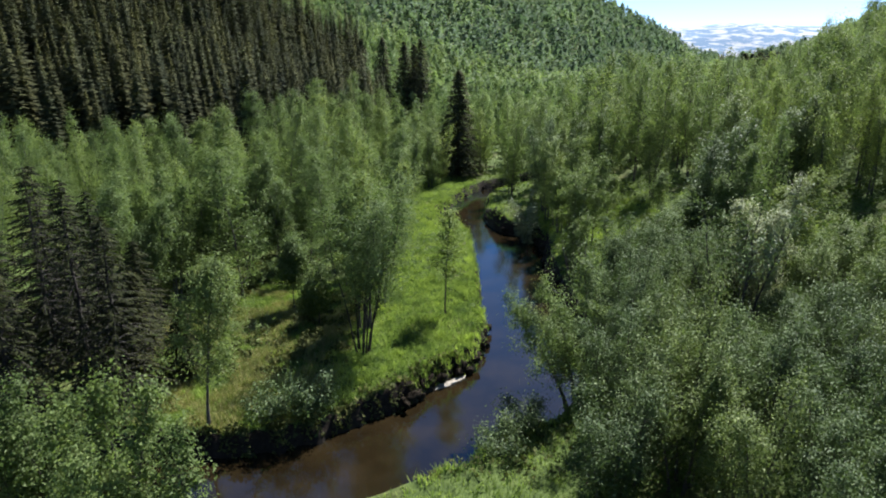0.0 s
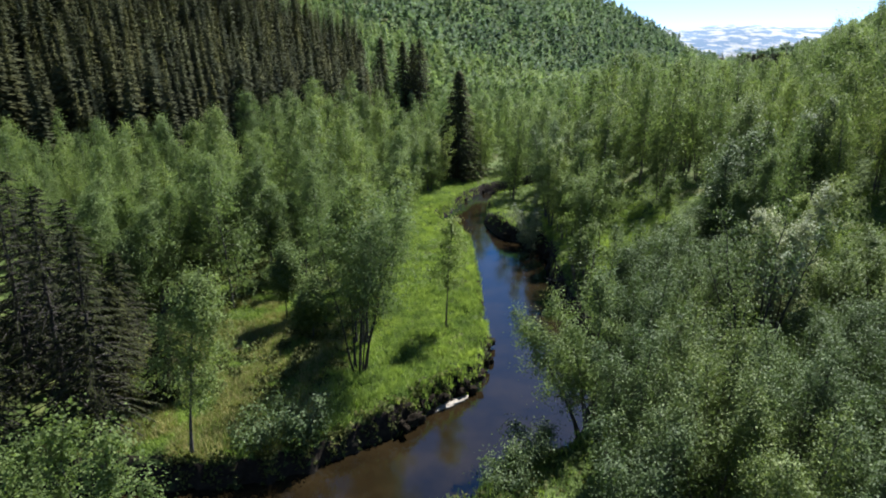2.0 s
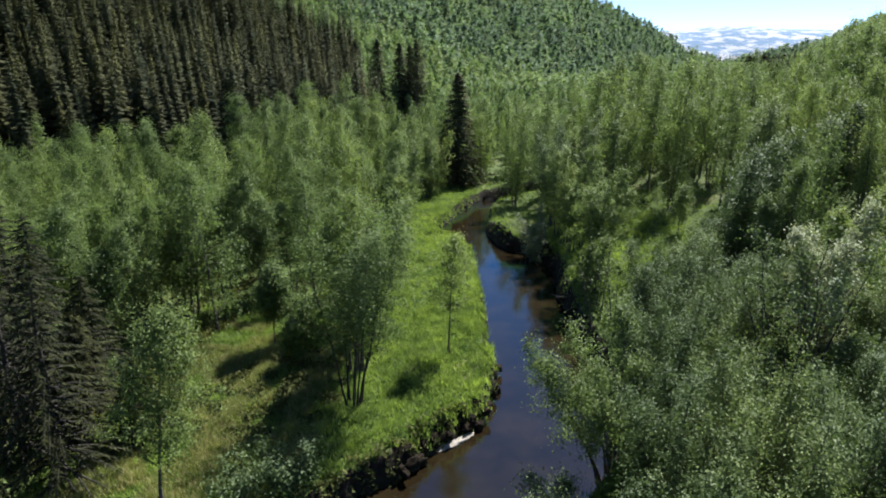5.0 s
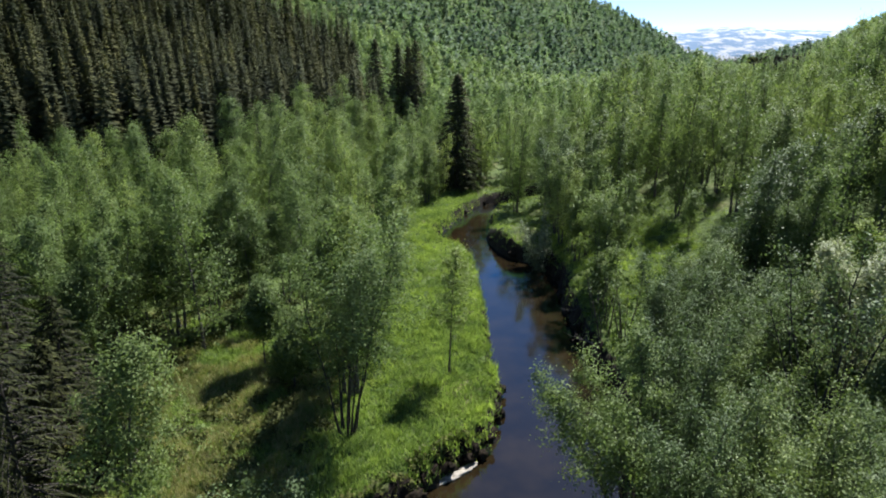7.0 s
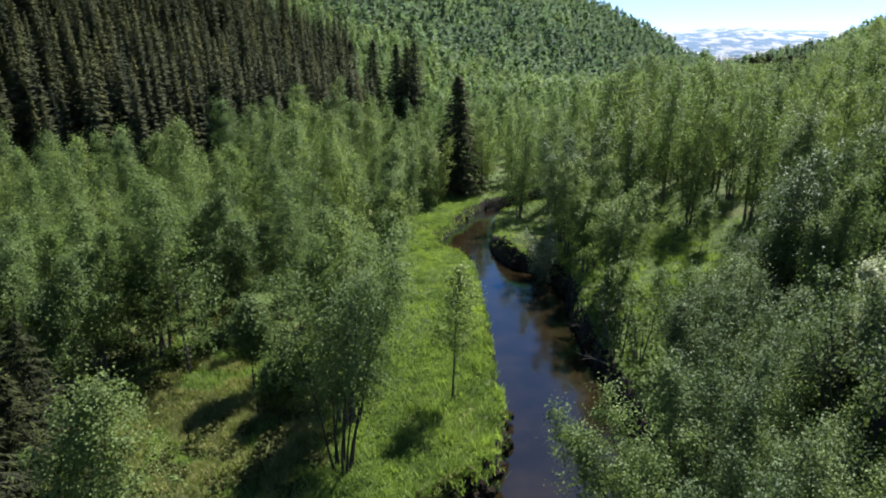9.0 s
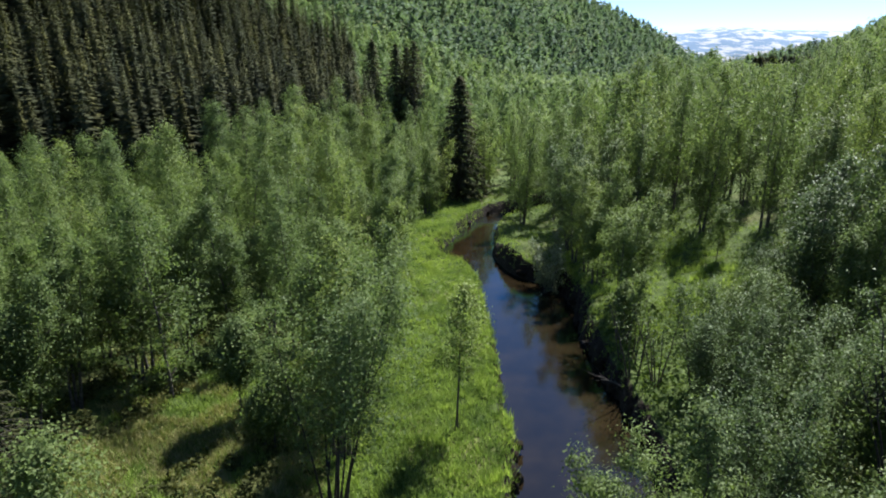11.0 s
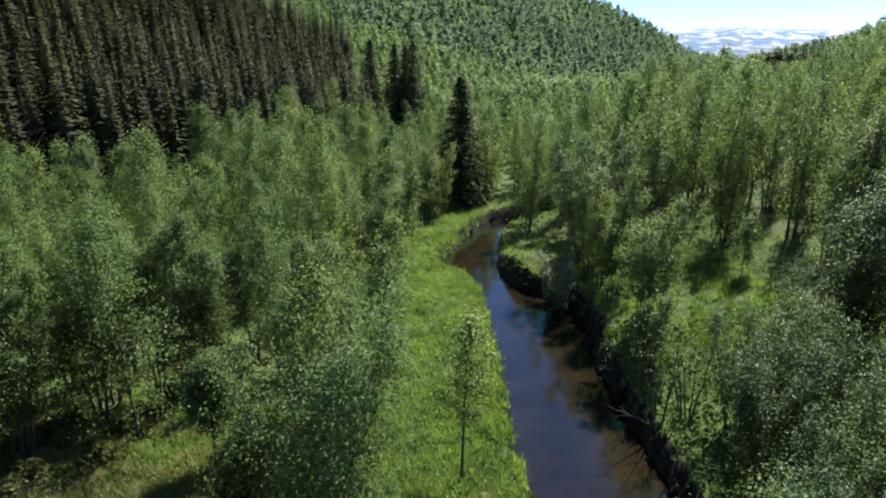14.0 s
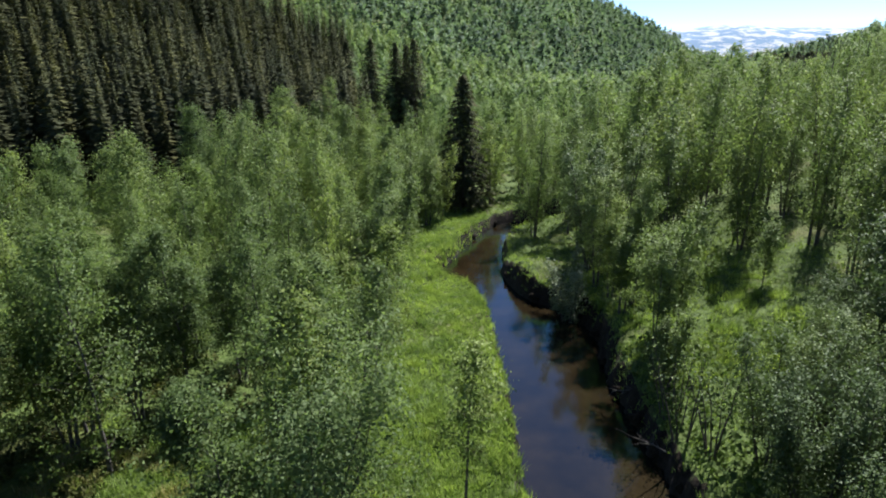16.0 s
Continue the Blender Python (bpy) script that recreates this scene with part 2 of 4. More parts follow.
def broadleaf(rng, h, r, stems, count, leaf, clear=0.28, lean=0.06, spread=0.3, boughs=22, sides=6, tuft=0.15, square=False, shell=0.0, bow=(0.0, 0.0), wild=0.66, foot=1.0, rise=(0.5, 1.1), crest=0.45):
    """Stems, limbs and leaves of a birch or willow of height h and crown radius r."""
    trunks, limbs, centres = [], [], []
    for k in range(stems):
        az = 2 * math.pi * k / stems + rng.uniform(-0.5, 0.5)
        out = np.array([math.cos(az), math.sin(az), 0])
        hk = h * (1.0 if k == 0 else rng.uniform(0.72, 0.95))
        tilt = (rng.uniform(0.4, 1.0) * spread * r if stems > 1 else 0.0)
        u = np.linspace(0, 1, 8)[:, None]
        bend = rng.normal(0, lean, 2)
        line = out * (rng.uniform(0.3, 1.0) * 0.1 * stems**0.8 * foot + tilt * u**1.1) + np.array([0, 0, hk]) * u
        line[:, :2] += (u**1.4) * np.array(bow) + (u**1.6) * bend * h + rng.normal(0, 0.012 * h, (8, 2)) * u
        r0 = (0.011 * hk + 0.012) * (0.42 if stems > 8 else 0.7 if stems > 3 else 0.68)
        limbs.append([])
        trunks.append(tube(line, r0 * (1 - 0.88 * u[:, 0]) * (1 + 0.5 * np.exp(-14 * u[:, 0])), sides))
        nb = max(4, int(boughs / stems**0.6))
        rk = r * (0.62 if stems > 1 else 1.0)
        for i in range(nb):
            v = ((i + rng.uniform(0, 1)) / nb) ** 0.85
            uu = clear + (1 - clear) * v * 0.98
            start = np.array([np.interp(uu, u[:, 0], line[:, c]) for c in range(3)])
            prof = 0.12 + 1.25 * min(1.0, 0.65 + 1.6 * v) * (1 - v) ** 0.55
            length = rk * prof * rng.uniform(0.65, 1.2)
            azb = i * 2.4 + rng.uniform(-0.6, 0.6)
            up = rng.uniform(*rise)
            bl = branch_line(rng, start, azb, up, length, rng.uniform(0.15, 0.5))
            limbs[-1].append(tube(bl, 0.3 * r0 * np.array([1, 0.7, 0.42, 0.15]) * (1 - 0.5 * v), 3))
            tw = 3 + int(length * 2.6)
            for s in rng.uniform(0.25, 1.0, tw):
                c = np.array([np.interp(s, np.linspace(0, 1, 4), bl[:, c]) for c in range(3)])
                centres.append(c + rng.normal(0, 0.17 * length, 3) * [1, 1, 0.8])
            centres.append(bl[-1])
        centres.append(line[-1])
    centres = np.array(centres)
    pick = rng.integers(0, len(centres), count)
    weight = rng.uniform(0.45, 1.45, len(centres))[pick][:, None]
    spots = centres[pick] + rng.normal(size=(count, 3)) * [tuft, tuft, tuft * 1.15] * weight
    spots[:, 2] = np.maximum(spots[:, 2], 0.15)
    mid = np.array([0, 0, h * (0.45 + 0.3 * clear)])
    out = (spots - mid) / [r, r, h * 0.42]
    far_out = np.linalg.norm(out, axis=1, keepdims=True)
    if shell:
        spots = mid + (spots - mid) * np.maximum(1, shell / (far_out + 0.15)) ** 0.7
    spots[:, 2] = np.maximum(spots[:, 2], 0.15)
    out = 0.9 * unit(out) if square else 0.9 * unit(0.75 * unit(out) + 0.7 * unit(spots - centres[pick]))
    return [(t, join(b)) for t, b in zip(trunks, limbs)], leaves(rng, spots, leaf, leaf * 0.72, 0.35, out, square, 0.16 if square else wild, crest)


def conifer(rng, h, r, tiers, per, sprays, size, broad=0.15, taper=0.95):
    """Trunk, boughs and needle sprays of a spruce."""
    u = np.linspace(0, 1, 7)
    line = np.stack([rng.normal(0, 0.004 * h, 7) * u, rng.normal(0, 0.004 * h, 7) * u, h * u], -1)
    trunk = tube(line, (0.012 * h + 0.02) * (1 - 0.93 * u), 6)
    boughs, spots, ways = [], [], []
    for k in range(tiers):
        v = (k + 0.5) / tiers
        z = h * (0.06 + 0.92 * v)
        for i in range(per):
            az = k * 1.1 + i * 2 * math.pi / per + rng.uniform(-0.3, 0.3)
            length = r * (1 - v) ** taper * rng.uniform(0.7, 1.15) + 0.06
            bl = branch_line(rng, np.array([0, 0, z + rng.uniform(-0.5, 0.5) * h / tiers]), az, 0.25 - 0.5 * (1 - v), length, 0.22, 3)
            if sprays > 4:
                boughs.append(tube(bl, 0.014 * length * np.array([1, 0.6, 0.2]) + 0.004, 3))
            for s in np.linspace(0.2, 1.0, max(2, int(sprays * (0.35 + 0.65 * (1 - v))))):
                c = np.array([np.interp(s, [0, 0.5, 1], bl[:, a]) for a in range(3)])
                out = np.array([math.cos(az), math.sin(az), -0.35])
                for turn in ((-1, 1) if sprays > 4 else (rng.choice([-1, 1]),)):
                    side = np.array([-math.sin(az) * turn, math.cos(az) * turn, -0.3])
                    w = unit(out * rng.uniform(0.4, 1.0) + side * rng.uniform(0.3, 1.0) + rng.normal(0, 0.15, 3))
                    spots.append(c + w * size * 0.35)
                    ways.append(w)
    spots, ways = np.array(spots), np.array(ways)
    n = len(spots)
    nor = unit(rng.normal(0, 0.45, (n, 3)) + [0, 0, 1])
    b = unit(np.cross(nor, ways))
    s = rng.uniform(0.7, 1.3, (n, 1)) * size
    va = ways * s / 2
    vb = b * s * broad
    v = np.stack([spots + va, spots + vb - 0.75 * va, spots - vb - 0.75 * va], 1).reshape(-1, 3)
    soft = unit(np.column_stack([spots[:, :2] * (1.0 / (np.linalg.norm(spots[:, :2], axis=1, keepdims=True) + 0.05)), np.full(n, 0.95)]) + rng.normal(0, 0.16, (n, 3)))
    return [(trunk, join(boughs) if boughs else None)], (v, [np.arange(3 * n).reshape(n, 3)], np.repeat(soft, 3, 0))


def spire(rng, h, r, tiers, per, bare=0.08):
    """A spruce of a dense stand: tiers of drooping boughs, each a kinked blade."""
    v = np.repeat((np.arange(tiers) + 0.5) / tiers, per) + rng.uniform(-0.4, 0.4, tiers * per) / tiers
    n = len(v)
    az = rng.uniform(0, 2 * np.pi, n)
    length = r * np.clip(1 - v, 0, 1) ** 0.9 * rng.uniform(0.55, 1.2, n) + 0.12
    out = np.column_stack([np.cos(az), np.sin(az), np.zeros(n)])
    side = np.column_stack([-np.sin(az), np.cos(az), np.zeros(n)]) * (length * rng.uniform(0.13, 0.24, n))[:, None]
    root = np.column_stack([np.zeros((n, 2)), h * (bare + (1 - bare) * v)])
    lift = np.where(v > 0.8, 0.55, rng.uniform(-0.3, 0.1, n)) * length
    mid = root + out * (0.55 * length)[:, None] + np.column_stack([np.zeros((n, 2)), 0.5 * lift])
    tip = root + out * length[:, None] + np.column_stack([np.zeros((n, 2)), lift - 0.12 * length])
    drop = np.array([0, 0, -0.16]) * length[:, None]
    corners = np.stack([root, mid - side + drop, tip, mid + side + drop], 1).reshape(-1, 3)
    soft = unit(out * 0.9 + np.column_stack([np.zeros((n, 2)), 0.2 + 1.0 * v]) + rng.normal(0, 0.3, (n, 3)))
    return corners, [np.arange(4 * n).reshape(n, 4)], np.repeat(soft, 4, 0)


# ---- the lie of the land ----
LEFT_BANK = [(-60, 2), (-34, 12), (-25, 15.5), (-16, 18.4), (-11, 19.0), (-7.25, 18.95), (-4.9, 19.8), (-3.2, 21.1), (-1.6, 22.3), (-0.6, 23.9), (1.3, 25.9),
             (1.95, 29.7), (1.8, 33.5), (1.9, 37), (1.9, 42), (1.75, 47), (1.35, 51), (0.4, 52.2), (-0.5, 52.7), (-0.85, 54.8), (0, 57.3), (1.3, 61.6), (3.8, 66.8), (8, 70), (15, 74), (19, 84), (16, 96), (20, 112), (34, 130)]
RIGHT_BANK = [(-60, -4), (-34, 7), (-25, 10), (-16, 13), (-8, 14.4), (-4, 15.4), (-1.1, 17.0), (0.7, 18.2), (1.7, 19.5), (3.9, 20.8), (5.3, 24), (6.2, 28), (6.4, 32),
              (6.2, 35), (6.15, 39), (6.6, 43.9), (5.85, 47.2), (4, 49.4), (3.1, 53), (3.25, 57), (3.8, 60.5), (5.4, 64.5), (9.5, 66.8), (17, 71), (22, 83), (19.3, 95), (23, 110), (37, 128)]


def rounded(points, n=5):
    """The curve through the points."""
    p = np.array([points[0], *points, points[-1]], float)
    out = []
    for a, b, c, d in zip(p, p[1:], p[2:], p[3:]):
        for t in np.arange(n) / n:
            out.append(0.5 * (2 * b + (c - a) * t + (2 * a - 5 * b + 4 * c - d) * t * t + (3 * b - a - 3 * c + d) * t**3))
    return np.array([*out, p[-1]])


STREAM = np.concatenate([rounded(LEFT_BANK), rounded(RIGHT_BANK)[::-1]])
FOOT = np.array([(-90, -80), (-52, 10), (-32, 60), (-17, 92), (2, 132), (44, 195), (102, 270), (168, 370), (212, 450), (235, 560), (200, 760), (40, 1100)], float)


def line_distance(xy, line):
    """How far each point lies from the line, positive to its left."""
    best, side = np.full(len(xy), 1e9), np.ones(len(xy))
    for a, b in zip(line, line[1:]):
        d = b - a
        t = np.clip(((xy - a) @ d) / (d @ d), 0, 1)
        off = xy - a - t[:, None] * d
        dist = np.hypot(off[:, 0], off[:, 1])
        s = np.sign(d[0] * (xy[:, 1] - a[1]) - d[1] * (xy[:, 0] - a[0]))
        near = dist < best - 1e-9
        best[near], side[near] = dist[near], s[near]
    return best * side


def stream_distance(xy):
    """How far each point lies from the water's edge, negative in the stream."""
    ring = np.concatenate([STREAM, STREAM[:1]])
    best, inside = np.full(len(xy), 1e9), np.zeros(len(xy), bool)
    for a, b in zip(ring, ring[1:]):
        d = b - a
        t = np.clip(((xy - a) @ d) / (d @ d + 1e-12), 0, 1)
        off = xy - a - t[:, None] * d
        best = np.minimum(best, np.hypot(off[:, 0], off[:, 1]))
        hit = (a[1] > xy[:, 1]) != (b[1] > xy[:, 1])
        inside ^= hit & (xy[:, 0] < a[0] + (xy[:, 1] - a[1]) * d[0] / (d[1] if d[1] else 1e-9))
    return np.where(inside, -best, best)


def waves(xy, size, seed):
    """Soft uneven ground, from -1 to 1."""
    rng = np.random.default_rng(seed)
    out = np.zeros(len(xy))
    for k in range(7):
        a = rng.uniform(0, 2 * np.pi)
        f = rng.uniform(0.6, 2.2) / size
        out += np.sin((xy[:, 0] * math.cos(a) + xy[:, 1] * math.sin(a)) * f * 2 * np.pi + rng.uniform(0, 6.3)) / 7 * 1.6
    return out


def soft_rise(s, bend):
    return np.where(s > 0, np.sqrt(s * s + bend * bend) - bend, 0)


def land(xy, banks=True):
    """Height of the ground."""
    xy = np.asarray(xy, float).reshape(-1, 2)
    x, y = xy[:, 0], xy[:, 1]
    z = 0.85 + 0.12 * waves(xy, 6, 3) + 0.085 * waves(xy, 1.3, 4) * np.clip((90 - y) / 30, 0, 1) + 0.006 * np.clip(y - 60, 0, 400)
    right = np.clip(x - 6.5 - 0.42 * np.clip(y - 70, 0, 900), 0, 300)
    z += 15 * np.tanh((0.21 * right + 0.0022 * right * right) / 15)
    z += 0.85 * np.exp(-((x - 5.3) ** 2 + (y - 51.5) ** 2) / 6)
    z += 0.5 * np.exp(-((x - 7.6) / 1.6) ** 2) * np.clip((y - 34) / 5, 0, 1) * np.clip((51 - y) / 4, 0, 1)
    z -= 0.7 * np.exp(-((x - 0.3) ** 2 / 6 + (y - 50) ** 2 / 9))
    left = line_distance(xy, FOOT)
    z += 0.05 * np.clip(-x - 8, 0, 24)
    z += np.minimum(0.53 * soft_rise(left, 26), 50 + 0.12 * left) * (1 + 0.05 * waves(xy, 70, 8))
    z += 0.5 * waves(xy, 40, 5) * np.clip(np.abs(left + 20) / 60, 0, 1)
    if banks:
        d = stream_distance(xy)
        d = d + (0.16 * waves(xy, 1.1, 11) + 0.1 * waves(xy, 0.45, 12)) * np.where(y > 50, 0.25, 1.0) + 0.12 * waves(xy, 3.4, 13)
        edge = np.clip((d + 0.25) / 0.75, 0, 1)
        edge = edge * edge * (3 - 2 * edge)
        z = np.where(d < 0.6, -0.7 + (z + 0.7) * edge, z)
    return z


def axis(stops):
    """Grid lines: (from, to, step) one after another."""
    out = []
    for a, b, s in stops:
        out.extend(np.arange(a, b, s))
    return np.array([*out, stops[-1][1]])


gx = axis([(-4500, -500, 250), (-500, -100, 25), (-100, -24, 4), (-24, -9, 0.6), (-9, 13, 0.17), (13, 26, 0.6), (26, 100, 4), (100, 500, 25), (500, 4500, 250)])
gy = axis([(-800, -100, 100), (-100, 0, 10), (0, 14, 0.8), (14, 36, 0.17), (36, 72, 0.25), (72, 130, 1.5), (130, 600, 12), (600, 4800, 200)])
gxx, gyy = np.meshgrid(gx, gy)
gxy = np.stack([gxx.ravel(), gyy.ravel()], -1)
gz = land(gxy)
nx, ny = len(gx), len(gy)
gi, gj = np.meshgrid(np.arange(nx - 1), np.arange(ny - 1))
gf = np.stack([gj * nx + gi, gj * nx + gi + 1, (gj + 1) * nx + gi + 1, (gj + 1) * nx + gi], -1).reshape(-1, 4)
ground = new("ground", smooth(mesh_of("ground", np.column_stack([gxy, gz]), [gf], M_GROUND)))
tagged(ground, "uneven valley floor of green grass with eroded peaty banks", "ground", kind="structure")

wx, wy = np.meshgrid(np.linspace(-62, 44, 54), np.linspace(-6, 132, 70))
wi, wj = np.meshgrid(np.arange(53), np.arange(69))
wf = np.stack([wj * 54 + wi, wj * 54 + wi + 1, (wj + 1) * 54 + wi + 1, (wj + 1) * 54 + wi], -1).reshape(-1, 4)
wmid = np.stack([wx.ravel(), wy.ravel()], -1)[wf].mean(1)
wf = wf[stream_distance(wmid) < 2.6]
water = new("water", mesh_of("water", np.stack([wx.ravel(), wy.ravel(), np.zeros(wx.size)], -1), [wf], M_WATER))
tagged(water, "calm brown stream water mirroring the sky and trees", "stream", kind="structure")

# far mountain
mx, my = np.meshgrid(np.linspace(600, 4200, 150), np.linspace(0, 1, 26))
crest = 232 - ((mx - 1900) / 1500) ** 2 * 90 + 14 * waves(np.stack([mx.ravel(), mx.ravel() * 0], -1), 700, 21).reshape(mx.shape)
rough = waves(np.stack([mx.ravel(), my.ravel() * 900], -1), 330, 22).reshape(mx.shape)
mz = crest * np.sin(my * np.pi / 2) ** 0.9 + 16 * rough * my * (1 - my)
mi, mj = np.meshgrid(np.arange(149), np.arange(25))
mf = np.stack([mj * 150 + mi, mj * 150 + mi + 1, (mj + 1) * 150 + mi + 1, (mj + 1) * 150 + mi], -1).reshape(-1, 4)
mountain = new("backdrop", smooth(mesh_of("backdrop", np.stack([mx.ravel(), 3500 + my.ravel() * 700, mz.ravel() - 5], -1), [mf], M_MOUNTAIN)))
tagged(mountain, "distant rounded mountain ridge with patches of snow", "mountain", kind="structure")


# ---- single trees ----
def place(x, y, sink=0.05):
    return float(land([(x, y)])[0]) - sink


def tree(name, shape, x, y, turn, size, label, category, mats, group):
    """Stem, limbs and crown under one base."""
    base = new(name)
    base.empty_display_size = 0.3
    stems, leafage = shape
    for (tv, tf), limb in stems:
        if limb is None:
            wood = mesh_of("trunk", tv, tf, mats[0])
        else:
            wood = mesh_of("trunk", *join([(tv, tf), limb]), mats[0])
            wood.materials.append(mats[1])
            index = np.ones(len(wood.polygons), np.int32)
            index[:sum(len(f) for f in tf)] = 0
            wood.polygons.foreach_set("material_index", index)
        part("trunk", smooth(wood), base)
    part("crown", mesh_of("crown", leafage[0], leafage[1], mats[2], leafage[2]), base)
    base.matrix_basis = pose(x, y, place(x, y), 0, 0, turn) @ Matrix.Diagonal((size, size, size, 1))
    return tagged(base, label, category, group)


BIRCH = (M_BIRCH_BARK, M_LIMB, M_BIRCH_LEAF)
BRIGHT_BIRCH = (M_BIRCH_BARK, M_LIMB, M_BRIGHT_LEAF)
WILLOW = (M_LIMB, M_LIMB, M_WILLOW_LEAF)
SPRUCE = (M_SPRUCE_BARK, M_LIMB, M_SPRUCE)
OLD_SPRUCE = (M_DARK_BARK, M_DARK_BARK, M_SPRUCE_OLD)
taken = []


def solo(name, x, y, top, r, stems, count, leaf, label, category, mats, seed, **more):
    rng = np.random.default_rng(seed)
    h = top - place(x, y)
    taken.append((x, y, r))
    return tree(name, broadleaf(rng, h, r, stems, count, leaf, **more), x, y, 0, 1, label, category, mats, "trees along the stream")


solo("birch_tree", -0.25, 29.6, 6.2, 1.05, 1, 4400, 0.085, "slender young birch standing alone on the bright bank", "birch tree", BRIGHT_BIRCH, 1, clear=0.34, boughs=22, tuft=0.13, wild=0.7)
solo("birch_tree", -8.3, 19.6, 6.9, 1.5, 1, 15000, 0.072, "lone light green birch on grass near the stream", "birch tree", BRIGHT_BIRCH, 2, clear=0.27, boughs=40, wild=0.7, bow=(0.75, 0.1), lean=0.02)
solo("birch_tree", -3.6, 25.5, 8.5, 2.4, 9, 30000, 0.076, "tall birch with many bare dark stems on the bank", "birch tree", (M_DARK_BARK, M_DARK_BARK, M_BIRCH_LEAF), 3, clear=0.3, boughs=84, spread=0.75, tuft=0.16, wild=0.65, foot=0.7, bow=(0.7, 0.6))
solo("willow_tree", 4.7, 21.7, 6.1, 1.9, 5, 24000, 0.07, "pale green willow leaning over the water", "willow tree", (M_LIMB, M_LIMB, M_BRIGHT_LEAF), 4, clear=0.2, spread=0.75, lean=0.05, boughs=34, bow=(-1.45, -0.3), wild=0.7)
for k, (x, y, top, r) in enumerate([(-3.3, 61.0, 8.4, 2.0), (-1.9, 63.6, 7.6, 1.8), (-0.9, 66.0, 6.8, 1.6)]):
    solo("birch_tree", x, y, top, r, 3, 9000, 0.1, "bright drooping birch at the end of the meadow", "birch tree", BRIGHT_BIRCH, 180 + k, clear=0.05, spread=0.5, boughs=46)
# (x, y, top, crown radius, stems)
WILLOWS_NEAR = [(-6.9, 11.0, 7.2, 1.4, 4), (-5.3, 9.9, 6.4, 1.1, 4), (-9.2, 12.2, 6.7, 1.5, 4), (4.3, 15.0, 5.0, 1.5, 5), (5.4, 16.6, 5.4, 1.3, 6), (6.9, 16.4, 6.1, 1.4, 6), (7.4, 14.0, 5.6, 1.5, 6),
                (5.6, 19.4, 6.2, 1.3, 6), (7.4, 18.4, 6.5, 1.3, 7), (9.3, 17.6, 5.9, 1.5, 7), (8.6, 19.8, 5.6, 1.3, 7), (12.0, 18.4, 5.5, 1.5, 6), (10.4, 19.8, 5.0, 1.2, 7), (6.2, 22.4, 6.5, 1.3, 6), (7.8, 21.8, 6.0, 1.2, 7),
                (10.3, 15.2, 5.4, 1.5, 6), (13.2, 15.8, 5.4, 1.6, 5), (12.4, 20.6, 5.6, 1.4, 6), (9.2, 12.8, 5.0, 1.5, 5), (14.3, 18.8, 5.6, 1.5, 6)]
for k, (x, y, top, r, stems) in enumerate(WILLOWS_NEAR):
    solo("willow_tree", x, y, top, r, stems, 24000 if k < 3 else 18000, 0.072 if k < 3 else 0.061, "many-stemmed grey-green willow crowding the bank", "willow tree", (M_LIMB, M_LIMB, M_BIRCH_LEAF) if k < 3 else WILLOW, 20 + k, clear=0.14, spread=0.6 if k < 4 else 0.75, boughs=52, wild=0.95, rise=(0.5, 1.1) if k < 3 else (0.75, 1.3))
# (x, y, top, crown radius, stems) of birches, then of willows
SLOPE_BIRCHES = [(13.0, 25.7, 8.5, 1.65, 4), (10.9, 23.4, 8.2, 1.7, 8), (14.0, 31.2, 9.0, 1.8, 2), (15.6, 29.0, 8.2, 1.6, 2)]
for k, (x, y, top, r, stems) in enumerate(SLOPE_BIRCHES):
    mats = ((M_LIMB, M_LIMB, M_SILVER_LEAF), (M_DARK_BARK, M_DARK_BARK, M_WILLOW_LEAF), BIRCH, BIRCH)[k]
    solo("birch_tree", x, y, top, r, stems, (24000, 3600, 16000, 15000)[k], 0.082, ("silvery tree above the brush, pale leaves whitened for their glints", "half-bare birch with a fan of dark stems", "tall birch with dark stems above the brush", "tall birch with dark stems above the brush")[k], "birch tree", mats, 50 + k, clear=0.6 if k == 1 else 0.2, spread=0.9 if k == 1 else 0.5, boughs=46, wild=0.65, rise=(0.7, 1.25))
SLOPE_WILLOWS = [(10.9, 32.8, 5.7, 1.6, 5), (8.9, 31.6, 5.6, 1.5, 5), (12.5, 34.0, 5.9, 1.5, 5), (8.3, 28.4, 5.7, 1.4, 5), (10.2, 29.4, 6.1, 1.4, 6), (12.0, 29.4, 6.0, 1.5, 5), (9.4, 25.8, 5.8, 1.4, 6), (8.0, 25.0, 5.9, 1.3, 5), (13.3, 35.9, 4.9, 1.5, 4), (14.9, 38.6, 5.2, 1.5, 4),
                 (14.6, 21.5, 5.8, 1.6, 5), (15.4, 25.6, 6.0, 1.5, 4), (15.8, 18.6, 5.8, 1.7, 5), (17.0, 23.4, 6.2, 1.7, 4), (16.8, 30.8, 6.6, 1.6, 3), (17.8, 27.4, 6.4, 1.5, 3), (12.9, 22.8, 5.0, 1.2, 6), (11.0, 27.2, 6.0, 1.4, 5), (13.4, 28.2, 6.0, 1.4, 4)]
for k, (x, y, top, r, stems) in enumerate(SLOPE_WILLOWS):
    solo("willow_tree", x, y, top, r, stems, 13000, 0.07, "dense grey-green willow on the brushy slope", "willow tree", WILLOW, 250 + k, clear=0.14, spread=0.7, boughs=46, wild=0.9, rise=(0.7, 1.25))
